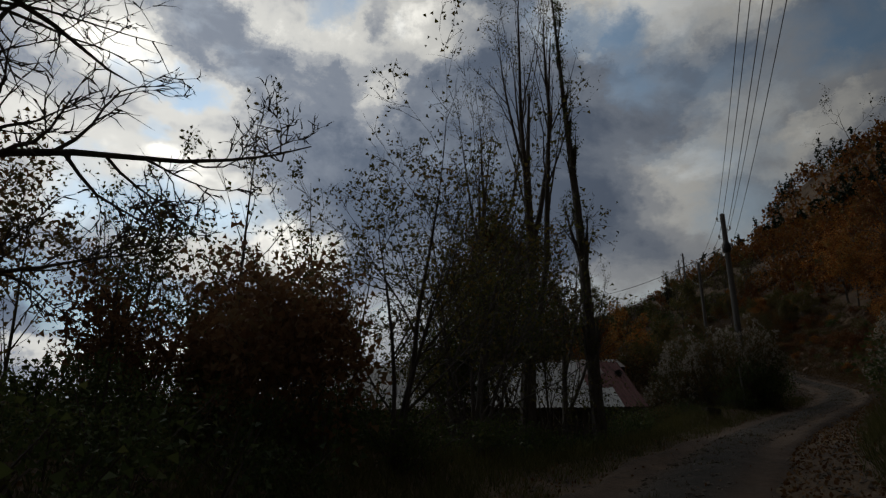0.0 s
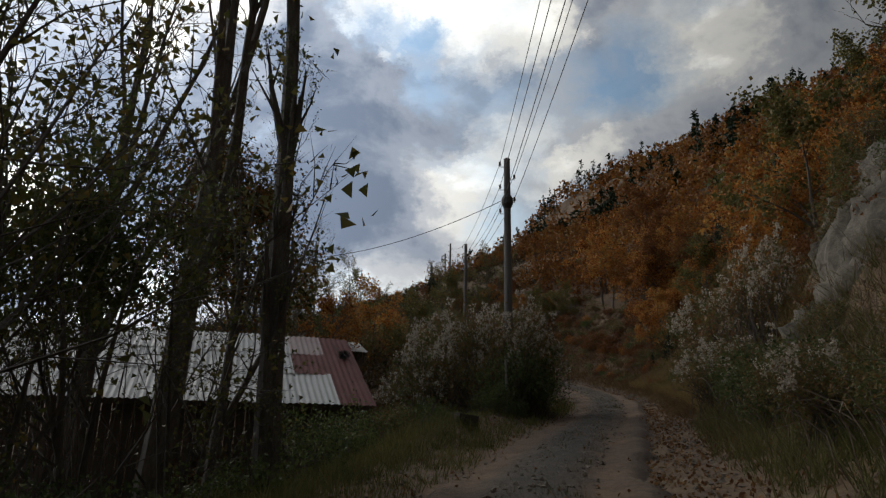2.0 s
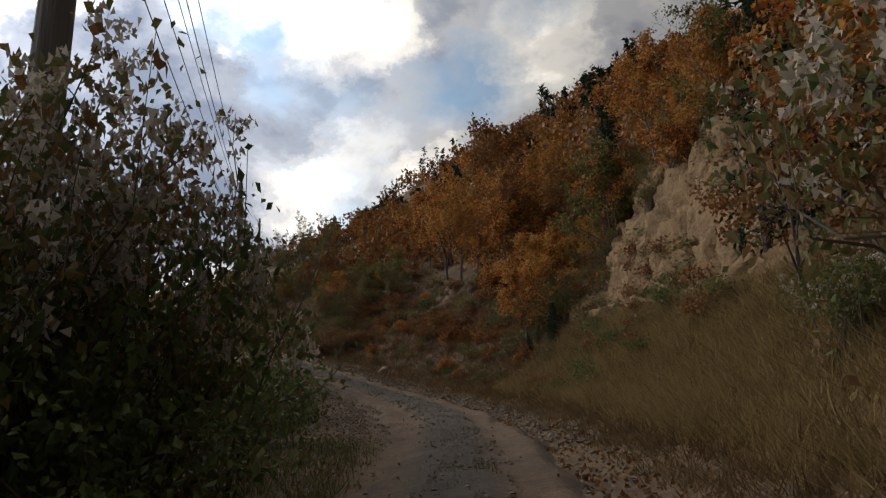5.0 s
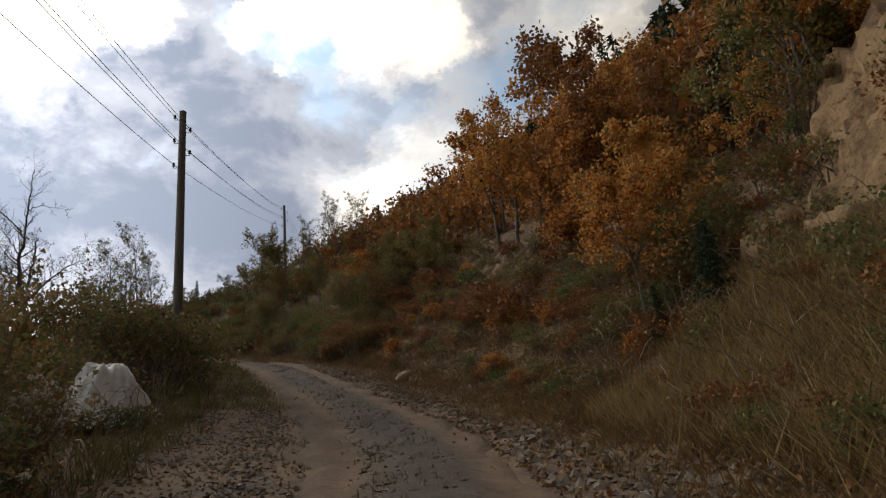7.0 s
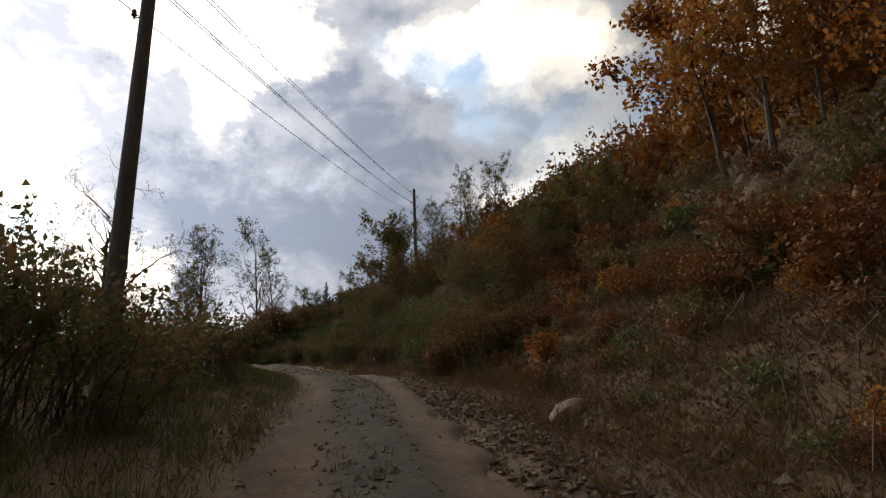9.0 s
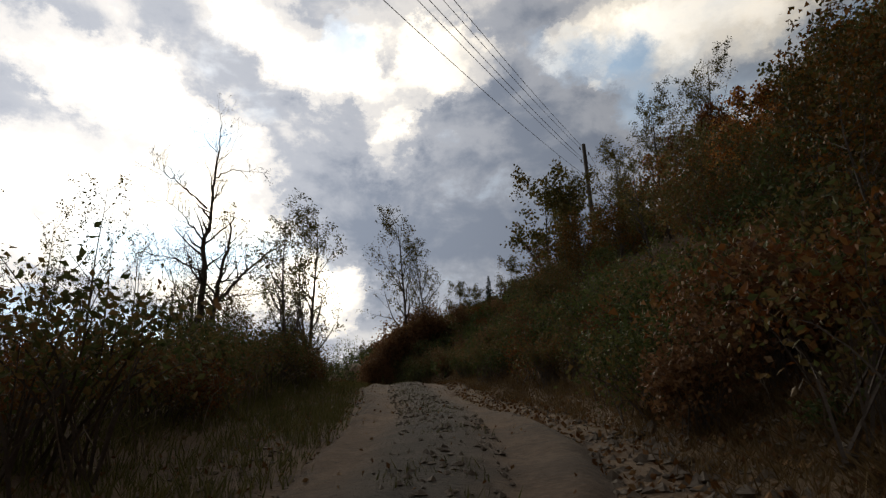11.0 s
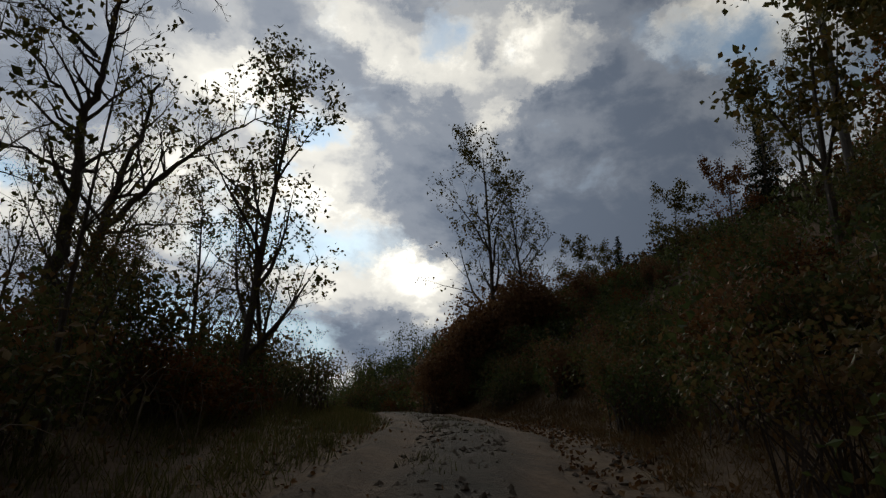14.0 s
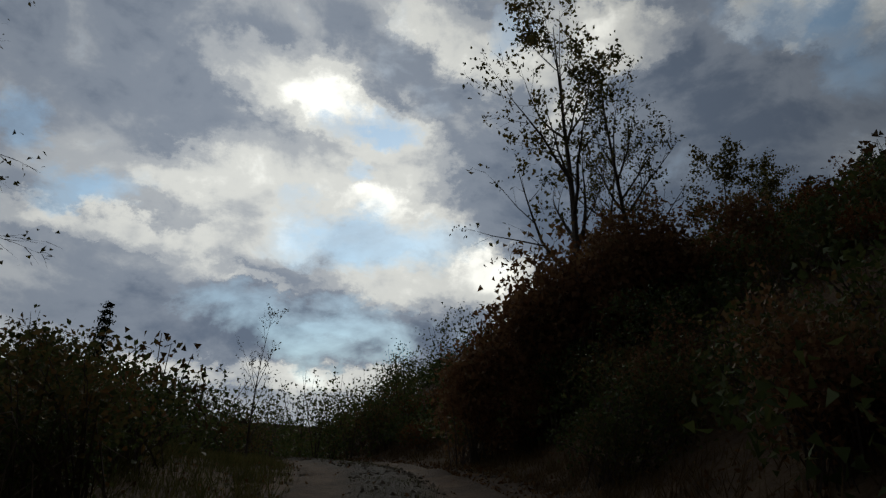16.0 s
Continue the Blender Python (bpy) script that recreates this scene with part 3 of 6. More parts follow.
def road_place(x, y):
    """Distance along the road, distance to its right, and its height there."""
    x, y = np.atleast_1d(np.asarray(x, float)), np.atleast_1d(np.asarray(y, float))
    s, u, z = np.empty(len(x)), np.empty(len(x)), np.empty(len(x))
    for lo in range(0, len(x), 20000):
        sl = slice(lo, lo + 20000)
        d2 = (x[sl, None] - line[None, :, 0]) ** 2 + (y[sl, None] - line[None, :, 1]) ** 2
        near = d2.argmin(1)
        dmin = d2[np.arange(len(near)), near]
        w = np.exp(-(d2 - dmin[:, None]) / (0.5 + 0.12 * dmin[:, None]))
        z[sl] = (w * line[None, :, 2]).sum(1) / w.sum(1)
        s[sl] = (w * even[None, : len(line)]).sum(1) / w.sum(1)
        t = tang[near]
        off = np.stack([x[sl], y[sl]], 1) - line[near, :2]
        side = np.sign(off[:, 0] * t[:, 1] - off[:, 1] * t[:, 0])
        u[sl] = side * np.sqrt(dmin)
    return s - START, u, z


def ease(x, a, b):
    t = np.clip((x - a) / (b - a), 0, 1)
    return t * t * (3 - 2 * t)


CLIFF_S = 41.2


def ground_height(x, y):
    x, y = np.asarray(x, float), np.asarray(y, float)
    s, u, z = road_place(x, y)
    v = -u
    steep = np.interp(u, [0, 1.8, 2.3, 3.2, 5, 8, 12, 20, 40, 60, 120, 500], [0, 0, 0.04, 0.5, 1.9, 4.0, 6.6, 13, 29, 42, 62, 80])
    tame = np.interp(u, [0, 1.8, 2.3, 3.2, 5, 8, 12, 20, 40, 60, 120, 500], [0, 0, 0.04, 0.5, 1.9, 4.2, 6.6, 11.5, 21, 27, 30, 10])
    low_hill = np.interp(u, [0, 1.8, 2.3, 3.2, 5, 8, 12, 20, 40, 60, 120, 500], [0, 0, 0.04, 0.5, 1.9, 4.2, 6.2, 7.8, 7.0, 3, -12, -60])
    tame = tame + (low_hill - tame) * ease(s, 92, 116)
    right = steep + (tame - steep) * ease(s - 0.62 * np.maximum(u - 8, 0), 48, 67)
    right = right + 3.5 * ease(u, 5.9, 8.0) * np.exp(-((s - CLIFF_S) / 5.2) ** 4) + 1.2 * ease(u, 3.5, 6.5) * np.exp(-((s - 24) / 12) ** 2) + 1.5 * ease(u, 3.8, 6.0) * (1 - ease(u, 9, 20)) * np.exp(-((s - 24.8) / 3.2) ** 4)
    low = np.interp(v, [0, 1.8, 2.6, 4, 7, 12, 25, 60, 300, 900], [0, 0, -0.05, -0.7, -1.9, -2.6, -5, -16, -60, -80])
    level = np.interp(v, [0, 1.8, 2.6, 4, 7, 12, 25, 60, 300, 900], [0, 0, 0.02, 0.25, 0.5, 0.2, -2.5, -14, -70, -90])
    bank = np.interp(v, [0, 1.8, 2.6, 4, 7, 12, 25, 60, 300, 900], [0, 0, 0.1, 0.55, 1.1, 0.6, -4, -16, -60, -80])
    low = bank + (low - bank) * ease(s, 8, 17)
    low = low + 0.4 * ease(v, 1.9, 2.9) * (1 - ease(v, 4, 6.5)) * np.exp(-((s - 25) / 5) ** 4)
    left = low + (level - low) * ease(s, 30, 42)
    h = np.where(u > 0, right, left)
    wild = ease(np.abs(u), 2.2, 5.5)
    far = ease(np.abs(u), 20, 60)
    return z + h + wild * rough_ground(x, y, 3) * (0.45 + 1.6 * far) - 0.07 * (1 - ease(np.abs(u), 1.35, 1.8))


def gz(x, y):
    return float(ground_height([x], [y])[0])


def spot(s, u):
    """The place at a distance along the road and to its right."""
    k = min(max(int(round((s + START) / 0.5)), 0), len(line) - 1)
    return line[k, 0] + tang[k, 1] * u, line[k, 1] - tang[k, 0] * u


def axis(lo, hi, step, reach):
    mid = np.arange(lo, hi + step / 2, step)
    grow = [step]
    while sum(grow) < reach:
        grow.append(grow[-1] * 1.18)
    g = np.cumsum(grow)
    return np.concatenate([lo - g[::-1], mid, hi + g])


gx, gy = axis(-14, 50, 0.6, 3500), axis(-6, 112, 0.6, 3500)
X, Y = np.meshgrid(gx, gy)
Z = ground_height(X.ravel(), Y.ravel())
nx, ny = len(gx), len(gy)
i, j = np.meshgrid(np.arange(nx - 1), np.arange(ny - 1))
c = (j * nx + i).ravel()
ground = put("ground", mesh_of("ground", np.stack([X.ravel(), Y.ravel(), Z], 1), np.stack([c, c + 1, c + nx + 1, c + nx], 1), EARTH, True))
tagged(ground, "brown earth hillside strewn with litter and dry grass", "ground", kind="structure")

# the track: two worn wheel ruts and a stony middle
ROAD = surface("dirt_and_gravel", [(0.024, 0.02, 0.015), (0.054, 0.044, 0.034), (0.088, 0.072, 0.056)], 1.6, 8, 0.95, 0.8, 26, spread=0.8)
nt = ROAD.node_tree
tone = nt.nodes["Principled BSDF"].inputs["Base Color"].links[0].from_socket
attr, mixer = nt.nodes.new("ShaderNodeAttribute"), nt.nodes.new("ShaderNodeMix")
attr.attribute_name = "worn"
mixer.data_type, mixer.blend_type = "RGBA", "MIX"
nt.links.new(attr.outputs["Fac"], mixer.inputs[0])
nt.links.new(tone, mixer.inputs[6])
ruts = nt.nodes.new("ShaderNodeMix")
ruts.data_type, ruts.blend_type = "RGBA", "MULTIPLY"
ruts.inputs[0].default_value, ruts.inputs[7].default_value = 1.0, (2.6, 1.95, 1.48, 1)
nt.links.new(tone, ruts.inputs[6])
nt.links.new(ruts.outputs[2], mixer.inputs[7])
nt.links.new(mixer.outputs[2], nt.nodes["Principled BSDF"].inputs["Base Color"])
cross = np.linspace(-1.36, 1.32, 35)
fine_s = np.arange(START - 15, START + 106, 0.25)
cx, cy, cz = (np.interp(fine_s, even[: len(line)], line[:, k]) for k in range(3))
tx, ty = (np.interp(fine_s, even[: len(line)], tang[:, k]) for k in range(2))
RX, RY = cx[:, None] + ty[:, None] * cross, cy[:, None] - tx[:, None] * cross
drift = (vnoise(fine_s / 6, fine_s * 0, 9) - 0.5) * 0.35
off = cross[None, :] - drift[:, None]
worn = np.exp(-((np.abs(off) - 0.75) / 0.33) ** 2)
lumps = vnoise(RX.ravel() * 3, RY.ravel() * 3, 21).reshape(RX.shape) * 0.04 + vnoise(RX.ravel() * 9, RY.ravel() * 9, 22).reshape(RX.shape) * 0.015
tread = np.exp(-((np.abs(off) - 0.75) / np.where(np.abs(off) < 0.75, 0.3, 0.75)) ** 2)
edge = ease(np.abs(cross) + 0.3 * (vnoise(fine_s / 0.9, fine_s * 0 + 5, 12) - 0.5)[:, None], 0.95, 1.32)
RZ = cz[:, None] + 0.03 - 0.06 * worn + lumps * (1 - 0.75 * worn) - 0.15 * edge
n_c = len(cross)
i, j = np.meshgrid(np.arange(n_c - 1), np.arange(len(fine_s) - 1))
c = (j * n_c + i).ravel()
road = put("road", mesh_of("road", np.stack([RX, RY, RZ], -1).reshape(-1, 3), np.stack([c, c + 1, c + n_c + 1, c + n_c], 1), ROAD, True))
road.data.attributes.new("worn", "FLOAT", "POINT").data.foreach_set("value", (tread * (0.72 + 0.55 * (vnoise(RX.ravel() * 1.3, RY.ravel() * 1.3, 41).reshape(RX.shape) - 0.3))).clip(0, 1).ravel().astype(np.float32))
tagged(road, "narrow dirt track with two worn ruts and gravel between", "road", kind="structure")


# ---------------------------------------------------------------- power line
def cylinder(bm, p, q, r0, r1, sides=10):
    d = Vector(q) - Vector(p)
    m = Matrix.Translation((Vector(p) + Vector(q)) / 2) @ d.to_track_quat("Z", "Y").to_matrix().to_4x4()
    bmesh.ops.create_cone(bm, cap_ends=True, segments=sides, radius1=r0, radius2=r1, depth=d.length, matrix=m)


LINE_DIR = Vector((8.0, 24.4, 0)).normalized()
LINE_SIDE = Vector((LINE_DIR.y, -LINE_DIR.x, 0))
ARMS = ((-0.22, -1), (-0.68, 1), (-1.05, -1), (-1.48, 1), (-1.9, -1))


def utility_pole(x, y, top, low, label, box=False):
    root = tagged(new("utility_pole"), label, "utility pole", "poles of the power line")
    root.location = (x, y, low)
    h = top - low
    bm = bmesh.new()
    cylinder(bm, (0, 0, -0.4), (0, 0, h), 0.155, 0.105, 16)
    part("shaft", bm, POLE_WOOD, root)
    bm = bmesh.new()
    cylinder(bm, (0, 0, h), (0, 0, h + 0.05), 0.115, 0.05, 14)
    part("cap", bm, IRON, root, "dark metal cap")
    for dz, side in ARMS:
        foot = LINE_SIDE * 0.09 * side
        end = LINE_SIDE * 0.24 * side
        bm = bmesh.new()
        cylinder(bm, (*foot.xy, h + dz - 0.06), (*end.xy, h + dz - 0.06), 0.012, 0.012, 6)
        cylinder(bm, (*end.xy, h + dz - 0.07), (*end.xy, h + dz + 0.02), 0.012, 0.012, 6)
        hook = part("bracket", bm, IRON, root)
        bm = bmesh.new()
        cylinder(bm, (*end.xy, h + dz), (*end.xy, h + dz + 0.05), 0.05, 0.042)
        cylinder(bm, (*end.xy, h + dz + 0.05), (*end.xy, h + dz + 0.075), 0.028, 0.028)
        cylinder(bm, (*end.xy, h + dz + 0.075), (*end.xy, h + dz + 0.12), 0.045, 0.03)
        part("insulator", bm, PORCELAIN, hook, "dark glazed insulator")
    if box:
        bm = bmesh.new()
        cylinder(bm, (0, 0, h - 1.78), (0, 0, h - 1.62), 0.12, 0.19, 12)
        cylinder(bm, (0, 0, h - 1.62), (0, 0, h - 1.42), 0.19, 0.19, 12)
        cylinder(bm, (0, 0, h - 1.42), (0, 0, h - 1.30), 0.19, 0.13, 12)
        part("junction_box", bm, IRON, root, "dark rounded junction box")
    return root


POLES = [(4.4, 5.1, 8.3), (13.06, 29.56, 9.52), (20.96, 53.94, 13.9), (32.36, 89.25, 24.68), (41.0, 116.0, 31.0)]
utility_pole(*POLES[0], gz(4.4, 5.1), "grey weathered wooden utility pole beside the track")
utility_pole(*POLES[1], gz(13.06, 29.56), "grey weathered wooden utility pole rising out of a bramble thicket", True)
utility_pole(*POLES[2], gz(20.96, 53.94), "tall grey wooden utility pole above roadside bushes")
utility_pole(*POLES[3], gz(32.36, 89.25), "thin wooden utility pole up on the slope")
utility_pole(*POLES[4], gz(41.0, 116.0), "thin wooden utility pole up on the slope")


def wire(p, q, sag, r=0.009, label="thin dark overhead wire", n=18, name="power_line_wire"):
    t = np.linspace(0, 1, n + 1)[:, None]
    at = np.array(p) * (1 - t) + np.array(q) * t - np.concatenate([0 * t, 0 * t, 4 * sag * t * (1 - t)], 1)
    a, b = frames(unit(np.gradient(at, axis=0)))
    ang = np.arange(5) * 2 * np.pi / 5
    v = at[:, None] + r * (a[:, None] * np.cos(ang)[None, :, None] + b[:, None] * np.sin(ang)[None, :, None])
    i, j = np.meshgrid(np.arange(5), np.arange(n))
    i, j = i.ravel(), j.ravel()
    f = np.stack([j * 5 + i, j * 5 + (i + 1) % 5, (j + 1) * 5 + (i + 1) % 5, (j + 1) * 5 + i], 1)
    return tagged(put(name, mesh_of("wire", v.reshape(-1, 3), f, IRON)), label, "wire", "wires of the power line")


for (x0, y0, z0), (x1, y1, z1) in zip(POLES, POLES[1:]):
    for dz, side in ARMS:
        o = LINE_SIDE * 0.24 * side
        wire((x0 + o.x, y0 + o.y, z0 + dz + 0.06), (x1 + o.x, y1 + o.y, z1 + dz + 0.06), 0.35)
wire((12.95, 29.5, 8.05), (5.0, 41.0, 8.2), 0.9, 0.012, "dark service cable sagging from the pole towards a house tree")


# ---------------------------------------------------------------- sheds
def corrugated(name, x0, x1, y0, z0, y1, z1, material, parent, lift):
    """One sheet of corrugated metal, its waves running up the slope."""
    n = max(int((x1 - x0) / 0.0190), 8)
    xs = np.linspace(x0, x1, n)
    rows = np.linspace(0, 1, 4)
    nrm = unit(np.array([0.0, -(z1 - z0), y1 - y0]))
    wave = 0.014 * np.sin(xs * 2 * np.pi / 0.152)
    rng = np.random.default_rng(int(abs(x0 * 91 + y0 * 37 + z0 * 11)) + 5)
    top = []
    for t in rows:
        warp = lift + 0.012 * np.sin(xs * 3.1 + t * 4) * rng.uniform(0.3, 1.0)
        base = np.stack([xs, np.full(n, y0 + (y1 - y0) * t), np.full(n, z0 + (z1 - z0) * t)], 1)
        top.append(base + nrm * (wave + warp)[:, None])
    top = np.concatenate(top)
    v = np.concatenate([top, top - nrm * 0.004])
    i, j = np.meshgrid(np.arange(n - 1), np.arange(3))
    c = (j * n + i).ravel()
    f = np.stack([c, c + 1, c + n + 1, c + n], 1)
    g = f[:, ::-1] + len(top)
    return put(name, mesh_of("roof_sheet", v, np.concatenate([f, g]), material, True), parent)


def shed():
    root = tagged(new("shed"), "long low wooden shed with a patched corrugated metal roof", "shed")
    x0, x1, eave_y, eave_z, top_y, top_z = -5.2, 8.15, 26.75, 1.08, 31.15, 3.22
    rng = np.random.default_rng(4)
    slope = [0.0, 0.40, 0.70, 1.0]
    reds, pinks = {(0, 14), (1, 13), (1, 14), (2, 14)}, {(2, 13)}
    cols = 15
    w = (x1 - x0) / cols
    for r in range(3):
        for k in range(cols):
            a, b = slope[r] - (0.02 if r else 0.0), slope[r + 1]
            red = (r, k) in reds
            corrugated("roof_sheet", x0 + k * w, x0 + (k + 1) * w + 0.05, eave_y + (top_y - eave_y) * a, eave_z + (top_z - eave_z) * a,
                       eave_y + (top_y - eave_y) * b, eave_z + (top_z - eave_z) * b, PINK if (r, k) in pinks else RUST if red else ZINC, root, 0.03 + 0.012 * r + 0.006 * (k % 2))
    for k in range(cols):
        corrugated("roof_sheet", x0 + k * w, x0 + (k + 1) * w + 0.05, top_y + 3.2, eave_z + 0.7, top_y, top_z, ZINC, root, 0.02 + 0.006 * (k % 2))
    low = gz(1.5, 28) - 1.0
    n = int((x1 - x0 - 0.6) / 0.22)
    for k in range(n):
        bm = bmesh.new()
        bmesh.ops.create_cube(bm, size=1, matrix=Matrix.Translation((x0 + 0.35 + k * 0.22, eave_y + 0.45, (low + eave_z + 0.05) / 2)) @ Matrix.Diagonal((0.2, 0.03 + 0.02 * rng.uniform(), eave_z + 0.05 - low, 1)))
        part("board", bm, DARK_WOOD, root)
    for k in range(14):
        y = eave_y + 0.5 + k * 0.52
        zt = eave_z + (top_z - eave_z) * min(1, (y - eave_y) / (top_y - eave_y)) - max(0, y - top_y) * 0.5 - 0.06
        for x in (x0 + 0.3, x1 - 0.3):
            bm = bmesh.new()
            bmesh.ops.create_cube(bm, size=1, matrix=Matrix.Translation((x, y, (low + zt) / 2)) @ Matrix.Diagonal((0.03, 0.48, zt - low, 1)))
            part("board", bm, DARK_WOOD, root)
    for y, z in ((eave_y + 0.1, eave_z - 0.04), (top_y, top_z - 0.08)):
        bm = bmesh.new()
        bmesh.ops.create_cube(bm, size=1, matrix=Matrix.Translation(((x0 + x1) / 2, y, z)) @ Matrix.Diagonal((x1 - x0 - 0.1, 0.1, 0.1, 1)))
        part("beam", bm, DARK_WOOD, root)
    return root


shed()
far_shed = tagged(new("outbuilding"), "small outbuilding with a pale roof half covered in leaves", "shed")
fz = 4.35
for k in range(4):
    corrugated("roof_sheet", 7.9 + k * 0.92, 7.9 + (k + 1) * 0.92 + 0.05, 43.2, fz, 45.6, fz + 0.75, ZINC, far_shed, 0.02 + 0.006 * (k % 2))
for k in range(17):
    bm = bmesh.new()
    bmesh.ops.create_cube(bm, size=1, matrix=Matrix.Translation((8.0 + k * 0.22, 43.5, fz - 1.6)) @ Matrix.Diagonal((0.2, 0.04, 3.3, 1)))
    part("board", bm, DARK_WOOD, far_shed)

# ---------------------------------------------------------------- rock and stones
def lump(rng, size, n=2, rough=0.25):
    bm = bmesh.new()
    bmesh.ops.create_icosphere(bm, subdivisions=n, radius=1)
    o = rng.uniform(0, 100, 3)
    for v in bm.verts:
        q = Vector(v.co)
        d = 1 + rough * (noise.noise(q * 1.3 + Vector(o)) + 0.5 * noise.noise(q * 3.1 + Vector(o)))
        v.co = Vector((q.x * size[0], q.y * size[1], q.z * size[2])) * d
    return bm


def stone(x, y, z, size, label, turn=0.0, seed=0):
    rng = np.random.default_rng(seed)
    ob = part("stone", lump(rng, size, 3, 0.22), BOULDER, None, label)
    ob.matrix_basis = pose(x, y, z, 8, -6, turn)
    return tagged(ob, category="stone")


stone(27.17, 51.68, 4.80, (0.36, 0.30, 0.25), "pale flat boulder on the rubble beside the track", 30, 3)


def rock_cover(s0, s1, u0, u1, seed, material, label, name="rock_face", bulge=1.0, share=0.0):
    """Bare rock breaking out of the slope: ledges, cracks and hollows, its rim sunk in the ground."""
    S, U = np.meshgrid(np.arange(s0, s1, 0.09), np.arange(u0, u1, 0.07))
    su, uu = S.ravel(), U.ravel()
    f = (su + START) / 0.5
    k = f.astype(int)
    f = f - k
    px = (line[k, 0] + tang[k, 1] * uu) * (1 - f) + (line[k + 1, 0] + tang[k + 1, 1] * uu) * f
    py = (line[k, 1] - tang[k, 0] * uu) * (1 - f) + (line[k + 1, 1] - tang[k + 1, 0] * uu) * f
    pz = ground_height(px, py)
    wu, wv = su + (vnoise(su / 1.1, pz / 1.1, seed + 8) - 0.5) * 1.2, pz + (vnoise(su / 1.3, pz / 0.9, seed + 9) - 0.5) * 1.0
    ridge = 1 - np.abs(2 * vnoise(wu / 1.6 + 50, wv / 0.8, seed) - 1)
    crack = 1 - np.abs(2 * vnoise(wu / 0.55, wv / 0.6 + 9, seed + 1) - 1)
    small = 1 - np.abs(2 * vnoise(wu / 0.3, wv / 0.22, seed + 4) - 1)
    grit = vnoise(su / 0.13, pz / 0.11, seed + 2) - 0.5
    chip = vnoise(wu / 0.42 + 7, wv / 0.33, seed + 11) - 0.5
    step = (wv * 1.15 + wu * 0.12 + 0.6 * vnoise(wu / 2.1, wv / 1.4, seed + 13)) % 1.0
    depth = 0.16 + ridge * 0.10 * bulge - ease(crack, 0.8, 1.0) * 0.28 + (small - 0.5) * 0.09 + chip * 0.22 + grit * 0.14 + (step - 0.5) * 0.2 * bulge + (vnoise(wu / 0.24, wv / 0.2, seed + 14) - 0.5) * 0.16
    a, b = (su - (s0 + s1) / 2) / ((s1 - s0) / 2), (uu - (u0 + u1) / 2) / ((u1 - u0) / 2)
    far = np.maximum(np.abs(a), np.abs(b)) + (vnoise(su / 1.0, pz / 0.9, seed + 5) - 0.5) * 0.55 + share * (vnoise(su / 1.6, pz / 1.3, seed + 6) - 0.3)
    depth = depth - ease(far, 0.68, 0.95) * 1.1
    n = np.stack([-tang[k, 1] * 0.75, tang[k, 0] * 0.75, np.full(len(k), 0.55)], 1)
    P = np.stack([px, py, pz], 1) + n * depth[:, None]
    nu = S.shape[1]
    i, j = np.meshgrid(np.arange(nu - 1), np.arange(S.shape[0] - 1))
    c = (j * nu + i).ravel()
    ob = put(name, mesh_of(name, P, np.stack([c, c + 1, c + nu + 1, c + nu], 1), material, True))
    return tagged(ob, label, "rock", kind="structure")


GREY_ROCK = surface("grey_rock", [(0.035, 0.03, 0.022), (0.085, 0.073, 0.057), (0.16, 0.138, 0.108), (0.065, 0.052, 0.034)], 0.9, 8, 0.95, 1.0, 6, spread=0.7)
rock_cover(34.4, 48.4, 5.0, 7.9, 31, ROCK, "steep ochre face of crumbling sandy rock above the track")
rock_cover(9, 26.6, 3.9, 9.5, 52, GREY_ROCK, "grey rock wall half hidden by bushes above the track", "rock_wall", 1.0, 0.6)
rock_cover(57, 64, 6.2, 9.0, 61, EARTH, "dark ledge of earth and rock across the slope", "rock_ledge", 0.7, 0.4)

# ---------------------------------------------------------------- bag, planks
def tarp():
    """A sheet hung over two heaps: peaks, sagging folds and a rumpled hem on the ground."""
    nr, na = 36, 120
    r, a = np.meshgrid(np.linspace(0, 1, nr), np.linspace(0, 2 * np.pi, na, endpoint=False), indexing="ij")
    fold = 0.5 * np.sin(9 * a + 2.2 * np.sin(2 * a)) + 0.35 * np.sin(17 * a + 4 * r) + 0.3 * np.sin(5 * a - 3 * r)
    reach = 0.95 + 0.16 * np.sin(2 * a + 0.6) + 0.10 * np.sin(3 * a + 2) + 0.05 * fold * r
    x, y = reach * r * np.cos(a) * 0.95, reach * r * np.sin(a) * 0.75
    z = 1.02 * np.exp(-(((x + 0.22) / 0.52) ** 4 + (y / 0.5) ** 4) * 0.8) + 0.55 * np.exp(-(((x - 0.42) / 0.36) ** 2 + ((y - 0.05) / 0.4) ** 2))
    z = np.minimum(z, 1.08) * (1 - 0.98 * ease(r, 0.82, 1.0)) + 0.085 * fold * ease(r, 0.15, 0.6) + (vnoise(x.ravel() * 7 + 40, y.ravel() * 7 + 40, 3).reshape(x.shape) - 0.5) * 0.24 + 0.05
    z = np.maximum(z, 0.02 + 0.03 * np.abs(fold))
    top = np.stack([x, y, z], -1).reshape(-1, 3)
    v = np.concatenate([top, top * [0.985, 0.985, 0.985] - [0, 0, 0.012]])
    i, j = np.meshgrid(np.arange(nr - 1), np.arange(na), indexing="ij")
    i, j = i.ravel(), j.ravel()
    f = np.stack([i * na + j, (i + 1) * na + j, (i + 1) * na + (j + 1) % na, i * na + (j + 1) % na], 1)
    ob = put("plastic_sheet", mesh_of("plastic_sheet", v, np.concatenate([f, f[:, ::-1] + len(top)]), TARP, True))
    ob.matrix_basis = pose(19.35, 46.65, gz(19.35, 46.65) - 0.05, 0, 0, 20)
    return tagged(ob, "crumpled white plastic sheet draped over a heap by the track", "plastic sheet")


tarp()


